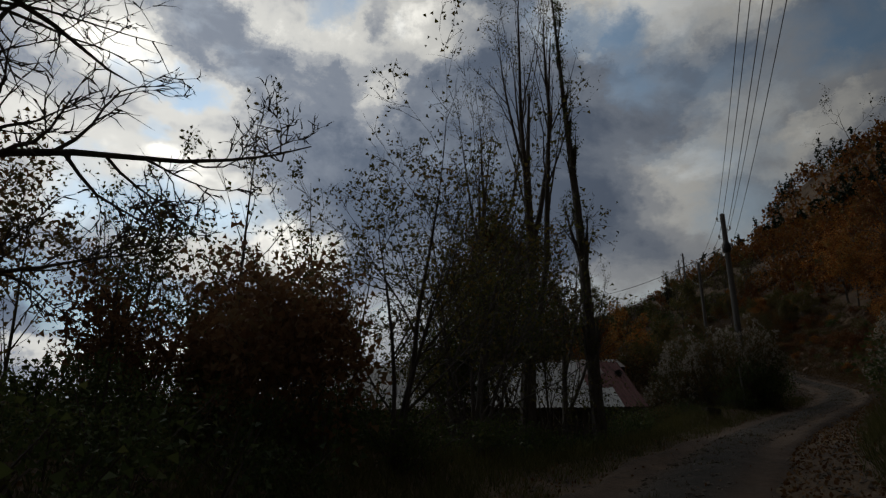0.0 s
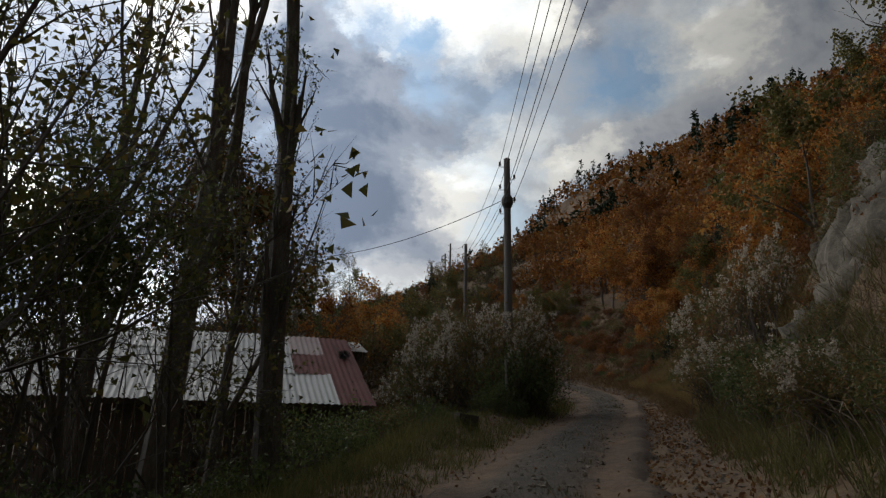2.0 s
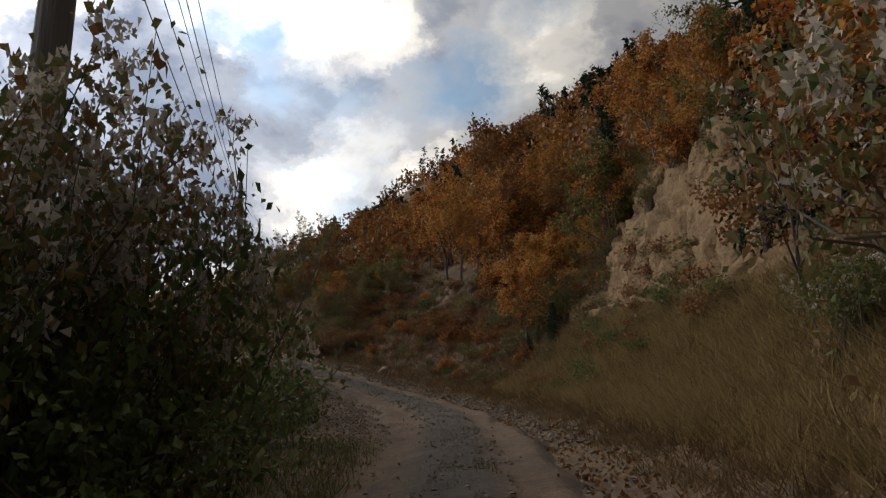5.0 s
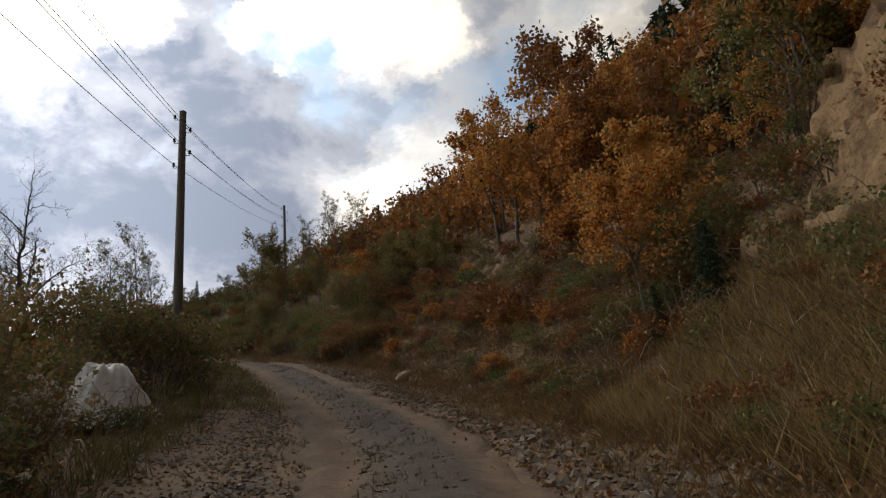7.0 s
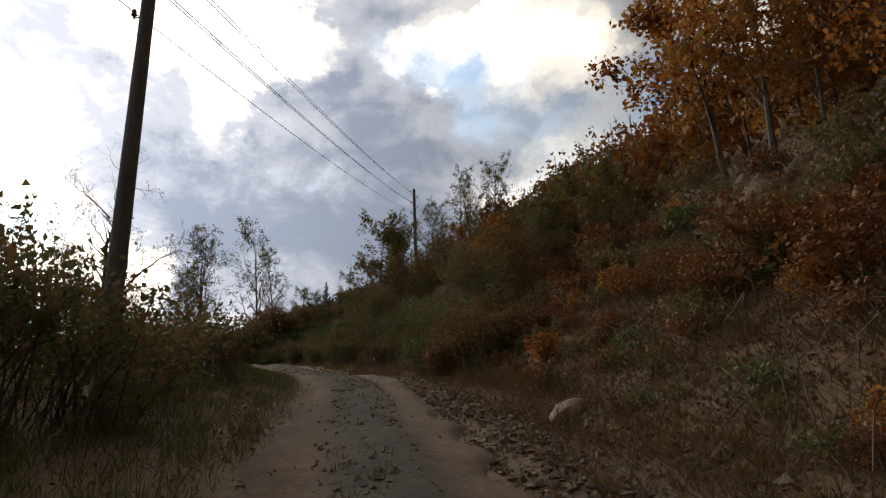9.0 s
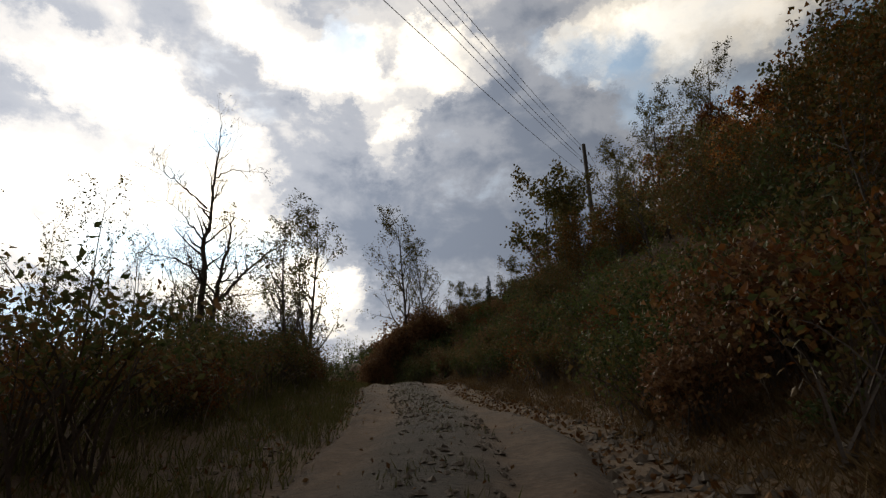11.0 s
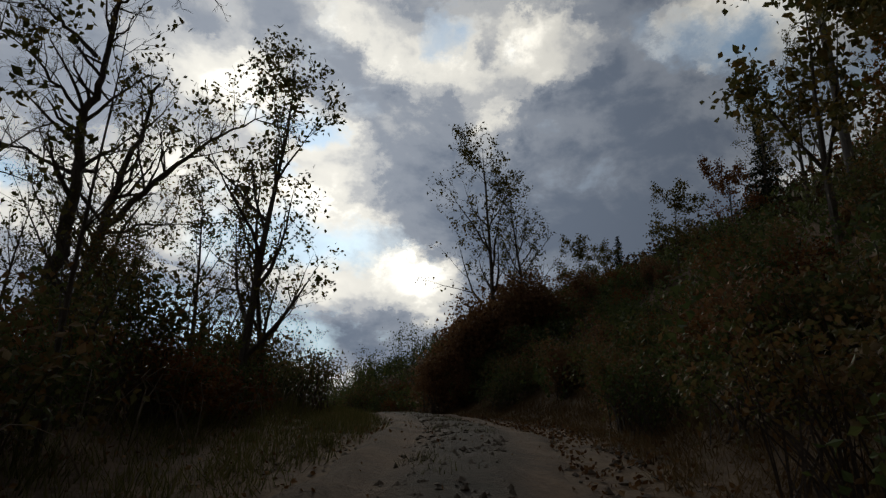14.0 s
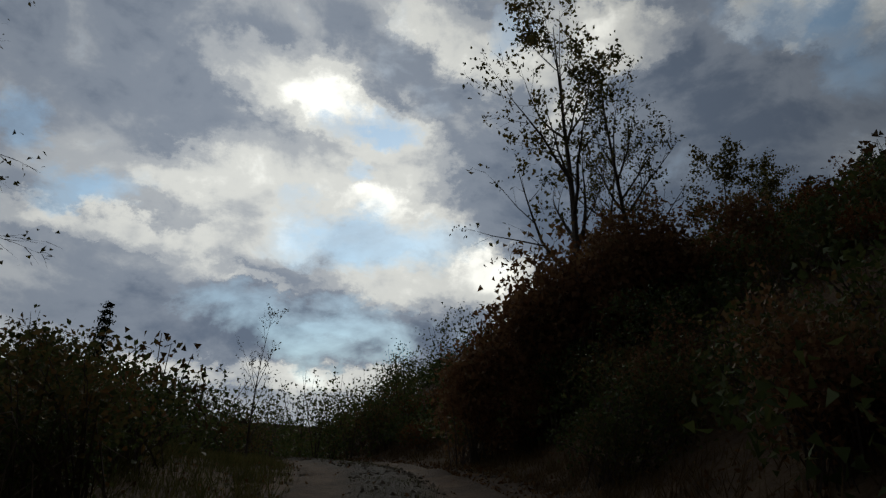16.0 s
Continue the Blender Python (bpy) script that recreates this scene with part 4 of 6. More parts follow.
def plank(x, y, turn, length, label, lean=2.0):
    bm = bmesh.new()
    bmesh.ops.create_cube(bm, size=1, matrix=Matrix.Diagonal((length, 0.12, 0.04, 1)))
    bmesh.ops.bevel(bm, geom=bm.edges[:], offset=0.006, segments=1, affect="EDGES")
    ob = part("plank", bm, DARK_WOOD, None)
    ob.matrix_basis = pose(x, y, gz(x, y) + 0.07, 0, lean, turn)
    return tagged(ob, label, "plank", "planks by the white sheet")


plank(20.45, 47.0, 8, 1.0, "dark weathered plank lying by the white sheet")
plank(20.2, 49.2, 62, 2.2, "dark weathered plank lying in the grass", 5)
plank(20.7, 50.1, 70, 1.8, "dark weathered plank lying in the grass", -4)
bm = bmesh.new()
cylinder(bm, (0, 0, -0.3), (0.04, 0.0, 0.6), 0.04, 0.036, 9)
cylinder(bm, (0.04, 0.0, 0.58), (0.0, 0.02, 1.55), 0.036, 0.03, 9)
stake = part("fence_stake", bm, PALE_BARK, None)
stake.location = (12.05, 27.6, gz(12.05, 27.6))
tagged(stake, "slim pale wooden stake standing in the brambles", "stake")


def crate(x, y, turn):
    """An open box of dark boards, lying half sunk in the grass."""
    root = tagged(new("crate"), "small dark wooden box lying in the verge grass", "box")
    root.matrix_basis = pose(x, y, gz(x, y) - 0.02, 4, 6, turn)
    for sx, sy, sz, px, py, pz in ((0.5, 0.03, 0.22, 0, -0.16, 0.11), (0.5, 0.03, 0.22, 0, 0.16, 0.11), (0.03, 0.29, 0.22, -0.235, 0, 0.11), (0.03, 0.29, 0.22, 0.235, 0, 0.11), (0.44, 0.29, 0.02, 0, 0, 0.02)):
        bm = bmesh.new()
        bmesh.ops.create_cube(bm, size=1, matrix=Matrix.Translation((px, py, pz)) @ Matrix.Diagonal((sx, sy, sz, 1)))
        bmesh.ops.bevel(bm, geom=bm.edges[:], offset=0.004, segments=1, affect="EDGES")
        part("board", bm, DARK_WOOD, root)


crate(9.45, 24.05, 15)


def brush():
    root = tagged(new("brush"), "dark round brush on a stick lying on the shed roof", "brush")
    bm = bmesh.new()
    cylinder(bm, (0.02, 0.1, 0.06), (-0.18, 0.85, 0.5), 0.016, 0.014, 8)
    part("stick", bm, DARK_WOOD, root)
    g = np.random.default_rng(3)
    d = unit(g.normal(0, 1, (260, 3)))
    segs = [(*(v * 0.04 + [0, 0, 0.14]), *(v * 0.19 * [1, 1, 0.75] + [0, 0, 0.14]), 0.006, 0.003) for v in d]
    v, f = tubes(segs, 3)
    put("bristles", mesh_of("bristles", v, f, IRON), root, "stiff dark bristles")
    root.location = (7.85, 29.5, 2.47)


brush()

# ---------------------------------------------------------------- trees and bushes
def stand(proto, x, y, size=1.0, turn=0.0, tall=1.0, sink=0.05, tilt=0.0, label="", z=None):
    """A copy of a plant on the ground."""
    m = pose(x, y, (gz(x, y) if z is None else z) - sink, tilt, 0, turn) @ Matrix.Diagonal((size, size, size * tall, 1))
    ob = copy_thing(proto, m)
    return tagged(ob, label)


def drop(proto):
    for ob in (*proto.children_recursive, proto):
        bpy.data.objects.remove(ob)


COLUMN = dict(pieces=(10, 5, 3, 2), kids=(30, 4, 3), wander=(0.012, 0.08, 0.12, 0.15), up=(0.02, 0.35, 0.2, 0.1), first=(0.16, 0.2, 0.2), angle=(17, 20, 26), ratio=(0.11, 0.5, 0.5))
VASE = dict(pieces=(5, 6, 4, 3), kids=(7, 7, 5), wander=(0.05, 0.06, 0.12, 0.18), up=(0.02, 0.17, 0.10, 0.03), first=(0.28, 0.25, 0.2), angle=(17, 22, 32), ratio=(0.72, 0.36, 0.45))
OLD = dict(pieces=(8, 7, 5, 4), kids=(10, 7, 6), wander=(0.13, 0.22, 0.26, 0.28), up=(0.04, 0.03, 0.04, 0.0), first=(0.22, 0.25, 0.2), angle=(58, 48, 46), ratio=(0.62, 0.5, 0.48))

ROUND = dict(pieces=(8, 5, 3, 2), kids=(16, 6, 4), wander=(0.03, 0.1, 0.15, 0.2), up=(0.03, 0.10, 0.05, 0.0), first=(0.14, 0.2, 0.2), angle=(50, 42, 40), ratio=(0.5, 0.5, 0.5))
LIGHT = dict(pieces=(6, 3, 2, 2), kids=(8, 5, 3), wander=(0.07, 0.13, 0.18, 0.22), up=(0.03, 0.09, 0.05, 0.0), first=(0.22, 0.25, 0.2), angle=(48, 42, 40), ratio=(0.55, 0.5, 0.55))
HEDGE = dict(pieces=(6, 4, 2, 2), kids=(9, 5, 4), wander=(0.06, 0.13, 0.18, 0.22), up=(0.03, 0.09, 0.05, 0.0), first=(0.24, 0.2, 0.2), angle=(46, 42, 40), ratio=(0.5, 0.5, 0.5))
AIRY = dict(pieces=(9, 5, 3, 2), kids=(17, 5, 3), wander=(0.035, 0.10, 0.15, 0.2), up=(0.03, 0.11, 0.05, 0.0), first=(0.2, 0.2, 0.2), angle=(42, 40, 40), ratio=(0.32, 0.5, 0.5))
SLIM = dict(pieces=(7, 3, 2), kids=(13, 4), wander=(0.035, 0.11, 0.16), up=(0.03, 0.12, 0.06), first=(0.2, 0.2), angle=(36, 36), ratio=(0.33, 0.5))
maples = [tree_proto("maple_tree", 10 + k, 6.2, 0.11, LIGHT, 3000, 0.19, m, lean=(-0.05, -0.05), scatter=0.16, label=lab, spray=7, narrow=0.75) for k, (m, lab) in enumerate((
    (ORANGE, "young maple with dense orange autumn leaves on the bank"), (RUSSET, "young tree with russet autumn leaves on the bank"), (ORANGE, "maple thick with orange and yellow leaves"), (OLIVE, "slender tree with olive and brown leaves")))]
broad_maple = tree_proto("maple_tree", 18, 10.5, 0.22, ROUND, 17000, 0.21, AUTUMN, scatter=0.42, single=True, spray=4, label="broad maple in orange and green leaf behind the sheds")
birches = [tree_proto("birch_tree", 30 + k, 9.0, 0.115, AIRY, 2600, 0.125, OLIVE, scatter=0.06, spray=3, narrow=0.6, label="slender birch with sparse small dark leaves") for k in range(2)]
bare = tree_proto("bare_tree", 43, 8.6, 0.17, OLD, 1500, 0.09, OLIVE, scatter=0.05, label="old crooked tree almost bare of leaves")
leafy = [tree_proto("hedgerow_tree", 50 + k, 6.0, 0.065, HEDGE, 2500, 0.08, OLIVE, scatter=0.1, stems=4, single=True, spray=3, label="many-stemmed hedgerow tree with thinning leaves") for k in range(2)]
poplar = tree_proto("poplar_tree", 60, 17.0, 0.22, COLUMN, 2800, 0.08, GREEN, scatter=0.06, label="tall slim poplar with upright bare twigs")
vase = tree_proto("walnut_tree", 66, 13.0, 0.30, VASE, 1700, 0.08, OLIVE, scatter=0.05, spray=2, label="tall bare tree with upswept limbs")
saplings = [tree_proto("sapling", 70 + k, 5.2, 0.045, SLIM, 300, 0.09, OLIVE, scatter=0.05, label="thin sapling with a few last leaves") for k in range(2)]
spruces = [spruce_proto(80, 6.5, 1.5)]
brambles = [bush_proto("bramble_bush", 90 + k, 1.5, 1.7, 30, 1600, 0.1, GREEN, "tangled dark green bramble bush") for k in range(2)]
clematis = [bush_proto("clematis_thicket", 100 + k, 1.6, 2.4, 64, 2600, 0.085, TANGLE, "thicket overgrown with pale fluffy clematis", FLUFF, 430) for k in range(2)]
browns = [bush_proto("brown_shrub", 110 + k, 1.4, 1.6, 30, 2000, 0.085, RUSSET, "low shrub with brown and rust-red leaves") for k in range(2)]
oranges = [bush_proto("orange_shrub", 115 + k, 1.5, 2.6, 44, 3400, 0.15, ORANGE, "tall shrub thick with orange autumn leaves", coarse=True) for k in range(2)]
olives = [bush_proto("olive_shrub", 120 + k, 1.5, 2.0, 32, 1650, 0.098, TANGLE, "dense roadside shrub with olive and brown leaves") for k in range(2)]
tufts = [bush_proto("low_shrub", 140 + k, 0.5, 0.55, 7, 330, 0.06, m, lab, coarse=True) for k, (m, lab) in enumerate((
    (TANGLE, "small straggling shrub in mixed green and brown leaf"), (RUSSET, "small shrub with brown and rust-red leaves"), (TANGLE, "small straggling shrub in mixed green and brown leaf"), (RUSSET, "small shrub with brown and rust-red leaves"), (GREEN, "small dark green bramble")))]
scrub = [bush_proto("brown_shrub", 150 + k, 1.4, 1.6, 16, 1300, 0.115, RUSSET, "low shrub with brown and rust-red leaves", coarse=True) for k in range(2)]
scrub += [bush_proto("olive_shrub", 154 + k, 1.5, 1.8, 16, 1350, 0.11, TANGLE, "dense shrub with olive and brown leaves", coarse=True) for k in range(2)]
hazels = [tree_proto("hazel_bush", 160, 4.2, 0.04, LIGHT, 4200, 0.095, m, scatter=0.22, stems=2, single=True, spray=5, label=lab, category="bush") for m, lab in ((TANGLE, "tall hazel bush in olive and brown leaf"), (AUTUMN, "tall hazel bush turning orange and brown"))]
hazel = hazels[0]
crest_bushes = [bush_proto("crest_bush", 170 + k, 1.5, 3.0, 44, 3600, 0.12, CREST, "tall dense bush with dark rust-brown leaves", coarse=True) for k in range(2)]
elder = bush_proto("elder_bush", 130, 2.0, 5.0, 60, 8500, 0.085, GREEN, "tall leafy elder with bare stems below", coarse=True, base=2.4)

rng = np.random.default_rng(77)

# below and beside the first bend
stand(poplar, 5.25, 21.3, 1.0, 20, tilt=0)
stand(vase, 3.3, 25.2, 1.18, 80)
stand(vase, 1.9, 24.4, 0.95, 200)
stand(vase, 4.3, 23.0, 0.5, 140)
for x, y, k, sc in ((1.2, 16.5, 0, 1.3), (2.2, 18.8, 1, 1.35), (-1.6, 17.8, 0, 1.25), (3.0, 20.2, 0, 1.1), (4.0, 21.8, 1, 0.9)):
    stand(leafy[k], x, y, sc, 70 * x)
for s, u, sc in ((2.5, -3.4, 0.5), (3.6, -2.9, 0.42), (4.6, -3.8, 0.6), (5.6, -3.0, 0.45), (6.6, -3.9, 0.6), (7.8, -3.1, 0.5), (9.0, -3.6, 0.55), (10.4, -3.2, 0.5), (11.8, -3.6, 0.55), (13.2, -3.3, 0.5), (14.8, -3.8, 0.6), (3.4, -5.0, 0.7), (6.0, -5.4, 0.7), (8.8, -5.0, 0.7), (16.6, -3.7, 0.5), (18.4, -4.0, 0.55)):
    stand(brambles[int(s) % 2], *spot(s, u), sc * 0.8, 50 * s, 1.1)
stand(leafy[0], 0.2, 10.6, 0.8, 30)
stand(leafy[1], 1.4, 13.4, 0.75, 130)
stand(saplings[0], -1.8, 15.2, 1.25, 100)
stand(saplings[1], -3.0, 13.6, 1.3, 10)
stand(elder, 2.5, 21.0, 0.95, 210, 1.45)
stand(elder, 0.6, 19.4, 0.7, 60, 1.5)
stand(leafy[1], 0.6, 19.6, 0.9, 60)
stand(saplings[0], -2.6, 20.0, 1.3, 150)
for x, y, sc in ((-4.0, 12.0, 0.8), (-6.5, 15.5, 0.9), (-8.5, 13.0, 0.9), (-5.0, 19.0, 0.9), (-3.4, 10.0, 0.6), (-5.4, 11.0, 0.7), (-7.0, 12.0, 0.7)):
    stand(saplings[int(x) % 2], x, y, sc * 1.2, rng.uniform(0, 360))
for x, y, k, sc in ((-2.2, 6.2, 0, 0.5), (-3.4, 8.8, 1, 0.6), (-2.4, 11.6, 0, 0.7), (-0.6, 13.0, 1, 0.6), (0.6, 15.8, 0, 0.5), (2.4, 17.6, 1, 0.45), (3.8, 19.6, 0, 0.45), (-5.0, 9.5, 1, 0.6), (-4.2, 15.0, 0, 0.9), (6.2, 22.6, 1, 0.7), (7.0, 24.2, 0, 0.7)):
    stand(brambles[k], x, y, sc, rng.uniform(0, 360))
for x, y, sc in ((-3.2, 17.0, 1.2), (-1.0, 18.4, 1.0)):
    stand(browns[0], x, y, sc * 1.2, rng.uniform(0, 360), 1.3)
stand(broad_maple, 5.3, 45.2, 1.12, 40, 1.0, label="broad maple in orange and green leaf behind the sheds")
stand(saplings[0], 8.6, 38.5, 0.9, 40)
for x, y, k, sc in ((10.5, 44.0, 0, 0.7), (12.5, 47.0, 2, 0.75), (8.6, 48.0, 3, 0.9), (13.6, 43.0, 3, 0.6)):
    stand(maples[k], x, y, sc, 60 * x)
stand(bare, 9.3, 42.5, 0.5, 200)
for x, y, k, sc in ((12.42, 27.95, 1, 0.8), (12.0, 28.3, 0, 0.7), (13.0, 28.6, 0, 0.8), (12.5, 28.3, 0, 0.8), (13.3, 28.7, 1, 0.72), (13.9, 29.7, 0, 0.7), (12.9, 29.0, 0, 0.9), (12.1, 29.8, 1, 0.95), (12.4, 31.2, 0, 1.0), (13.9, 31.6, 1, 0.9)):
    stand(clematis[k] if y > 28.9 else [olives[k], brambles[k], clematis[k]][int(x * 10) % 3], x, y, sc, rng.uniform(0, 360), 1.6 if y > 28.9 else 1.4)
for x, y, k, sc in ((13.3, 28.2, 0, 0.7), (11.75, 27.6, 1, 0.45), (12.2, 27.1, 0, 0.35), (11.4, 27.2, 0, 0.4), (10.4, 28.6, 0, 0.5), (14.3, 30.2, 1, 0.8), (9.2, 27.0, 1, 0.5), (8.6, 25.6, 0, 0.45), (9.6, 26.2, 1, 0.4), (8.9, 28.6, 0, 0.5), (15.2, 33.0, 0, 0.9), (16.4, 35.4, 1, 0.9)):
    stand(brambles[k], x, y, sc, rng.uniform(0, 360))

for x, y, k, sc, tall in ((11.3, 30.9, 0, 1.05, 1.45), (12.1, 31.7, 1, 1.25, 1.45), (11.0, 32.6, 0, 1.2, 1.35), (13.0, 32.8, 1, 1.15, 1.35), (10.6, 31.6, 1, 0.85, 1.3)):
    stand(clematis[k], x, y, sc, 70 * x, tall, label="tall mound of brambles overgrown with pale fluffy clematis")

for x, y, k, sc in ((7.9, 24.3, 0, 0.5), (7.1, 25.0, 1, 0.55), (8.9, 26.6, 1, 0.5), (9.9, 28.0, 0, 0.6), (10.2, 29.6, 1, 0.7)):
    stand(olives[k], x, y, sc, 90 * y)

for x, y, k, sc in ((-0.8, 9.7, 0, 0.78), (-1.9, 11.4, 1, 0.85), (-2.8, 13.6, 0, 1.0), (-3.4, 10.6, 1, 0.7)):
    stand(crest_bushes[k], x, y, sc, 80 * y, label="dense rust-brown bush in the hedge beside the track")

# left of the track farther up
for x, y, k in ((18.9, 45.5, 0), (19.4, 45.6, 4), (19.9, 45.9, 2), (18.5, 46.2, 4)):
    stand(tufts[k], x, y, 0.9, 40 * y)
stand(hazel, *spot(5.2, -7.2), 0.75, 60)
stand(hazel, *spot(8.2, -8.0), 0.85, 200)
stand(hazel, *spot(11.0, -7.0), 0.8, 320)
for x, y, k, sc in ((18.2, 38.6, 0, 0.5), (17.7, 40.2, 1, 0.55), (18.5, 41.2, 0, 0.45)):
    stand(clematis[k], x, y, sc, 80 * y)
for x, y, k, sc in ((18.1, 39.5, 0, 0.62), (17.2, 37.6, 1, 0.7), (17.6, 41.6, 0, 1.0), (17.8, 44.4, 1, 1.0), (18.4, 47.8, 0, 0.9), (19.4, 50.4, 1, 1.15), (20.9, 52.4, 0, 1.15), (20.2, 51.4, 1, 1.1), (19.0, 53.6, 1, 1.3), (21.4, 56.0, 0, 1.0), (22.0, 59.0, 1, 0.9)):
    stand(olives[k], x, y, sc, rng.uniform(0, 360))
for x, y, k in ((16.0, 43.0, 0), (15.6, 47.0, 1), (17.0, 51.0, 0), (16.0, 55.5, 1), (18.6, 58.0, 0), (14.0, 51.0, 1), (13.0, 46.0, 0)):
    stand(scrub[2 + k], x, y, 1.2, rng.uniform(0, 360), 1.25)
stand(birches[0], 18.75, 79.5, 0.86, 30, 0.95, label="slender tree with sparse dark leaves behind the hedge")
stand(birches[1], 18.37, 81.05, 0.62, 130)
stand(birches[1], 17.5, 80.0, 0.45, 250)
stand(leafy[0], 12.2, 82.2, 0.8, 20)
stand(leafy[1], 15.6, 80.6, 0.55, 200)
stand(leafy[0], 16.4, 82.6, 0.6, 110)
stand(hazel, 14.9, 80.6, 0.7, 20)
stand(hazel, 12.4, 83.6, 0.8, 140)
stand(bare, 11.6, 84.8, 0.8, 300)
for n in range(26):
    s, u = rng.uniform(66, 96), rng.uniform(-5.2, -2.7)
    stand([brambles[0], olives[0], brambles[1], olives[1]][n % 4], *spot(s, u), rng.uniform(0.5, 0.8), rng.uniform(0, 360))
stand(birches[1], 20.0, 72.2, 0.62, 90)
stand(saplings[1], 19.6, 74.6, 0.9, 10)
for k in range(34):
    x, y = rng.uniform(3, 15.5), rng.uniform(66, 84)
    stand(saplings[k % 2], x, y, rng.uniform(0.9, 1.25), rng.uniform(0, 360))
for x, y, k, sc in ((21.4, 63.5, 1, 0.7), (20.8, 67.0, 0, 0.75), (19.8, 70.5, 1, 0.85), (19.3, 73.6, 0, 0.95), (18.6, 77.0, 1, 0.95), (17.0, 73.0, 0, 0.9), (18.2, 80.4, 1, 0.8), (16.4, 84.0, 0, 0.7), (14.0, 87.5, 1, 0.8), (16.0, 78.5, 1, 0.9)):
    stand(olives[k], x, y, sc, rng.uniform(0, 360))
stand(spruces[0], 9.7, 92.9, 0.55, 0)
stand(saplings[0], 14.8, 91.9, 0.6, 0)
for x, y, k, sc in ((10.6, 104.2, 0, 0.9), (12.5, 102.0, 1, 0.7), (8.0, 100.0, 0, 1.0), (6.0, 97.0, 1, 1.0), (12.0, 95.5, 0, 0.7), (14.0, 100.5, 1, 0.8)):
    stand(olives[k], x, y, sc, rng.uniform(0, 360))

for n in range(20):
    s, u = rng.uniform(63, 86), rng.uniform(-6.5, -3.2)
    stand([browns[0], scrub[0], browns[1], scrub[1]][n % 4], *spot(s, u), rng.uniform(0.45, 0.75), rng.uniform(0, 360))

# the crest
for x, y, k, sc, tall in ((18.9, 93.4, 0, 0.72, 1.0), (19.5, 93.9, 1, 0.95, 1.1), (20.3, 94.4, 0, 1.05, 1.12), (21.3, 94.4, 1, 1.0, 1.1), (22.4, 94.8, 0, 0.95, 1.0), (20.0, 96.2, 1, 1.1, 1.05), (23.4, 94.6, 1, 0.8, 0.9), (24.4, 94.6, 0, 0.65, 0.9), (21.8, 96.6, 0, 1.0, 0.95)):
    stand(crest_bushes[k], x, y, sc, 50 * x, tall)
for x, y, k, sc in ((23.2, 97.2, 1, 0.8), (21.4, 97.0, 0, 0.85), (24.6, 97.8, 0, 0.7)):
    stand(olives[k], x, y, sc, 50 * x)
stand(birches[0], 20.95, 95.6, 1.12, 60, 1.06)
stand(birches[1], 22.2, 96.4, 0.8, 190)
stand(birches[0], 21.3, 97.4, 0.6, 270)
stand(maples[3], 24.4, 96.8, 0.43, 20)
stand(maples[3], 25.4, 97.6, 0.32, 120)
stand(spruces[0], 26.6, 104.2, 0.42, 30)
stand(spruces[0], 31.5, 94.5, 0.75, 120)
stand(maples[3], 27.6, 91.4, 0.42, 20)
stand(maples[1], 29.3, 91.0, 0.42, 80)
for n in range(26):
    s, u = rng.uniform(84, 104), rng.uniform(3.4, 9.0)
    stand([crest_bushes[0], scrub[2], crest_bushes[1], scrub[0]][n % 4], *spot(s, u), rng.uniform(0.22, 0.36), rng.uniform(0, 360), rng.uniform(0.8, 1.1))

# the bank on the right
stand(bare, 8.9, 12.6, 0.5, 100, 1.15)
for x, y in ((24, 30), (22.5, 27)):
    stand(spruces[0], x, y, 0.9, 30 * x)
for s, u, sc in ((9, 9.5, 0.8), (12, 12.5, 1.0), (15, 13.0, 1.1), (7, 9.0, 0.9), (18, 14.0, 1.1)):
    stand(spruces[0], *spot(s, u), sc, 70 * s)
for n in range(14):
    s, u = rng.uniform(3, 20), rng.uniform(4.0, 8.5)
    if s > 12 and u > 3.3:
        u = 3.1
    stand([brambles[0], olives[1], brambles[1], olives[0]][n % 4], *spot(s, u), rng.uniform(0.35, 0.6), rng.uniform(0, 360))
stand(brambles[1], 28.4, 41.4, 0.8, 20)
stand(clematis[0], 17.1, 23.5, 1.05, 20, 1.4)
stand(clematis[1], 17.6, 25.2, 0.95, 120, 1.25)
stand(clematis[1], 16.0, 24.0, 0.6, 120, 1.1)
for s, u, k, sc in ((30.5, 5.0, 0, 0.6), (32.2, 5.6, 2, 0.75), (33.6, 6.2, 3, 0.6), (31.2, 7.0, 0, 0.8), (28.6, 5.8, 3, 0.7), (34.4, 4.4, 1, 0.4)):
    stand(maples[k], *spot(s, u), sc, 60 * s)
for n in range(80):
    s, u = (rng.uniform(34, 50), rng.uniform(4.9, 10.5)) if n < 46 else (rng.uniform(15, 28), rng.uniform(3.5, 8.5))
    stand(tufts[[0, 1, 4, 2][n % 4]], *spot(s, u), rng.uniform(0.6, 1.3), rng.uniform(0, 360))
for n in range(16):
    s, u = rng.uniform(28.5, 36.5), rng.uniform(4.6, 9.5)
    stand(maples[[0, 3, 0, 2][n % 4]], *spot(s, u), rng.uniform(0.4, 0.7), rng.uniform(0, 360))
for n in range(22):
    s, u = rng.uniform(47.0, 51.5), rng.uniform(4.4, 7.8)
    pool = [olives[0], brambles[0], maples[0], saplings[0], olives[1]]
    stand(pool[n % 5], *spot(s, u), rng.uniform(0.3, 0.5), rng.uniform(0, 360))
for n in range(165):
    s, u = rng.uniform(38, 64), 2.75 + 4.0 * rng.uniform() ** 1.3
    stand(tufts[rng.integers(5)], *spot(s, u), rng.uniform(0.4, 0.8) + 0.16 * (u - 2.75), rng.uniform(0, 360), rng.uniform(0.7, 1.3))
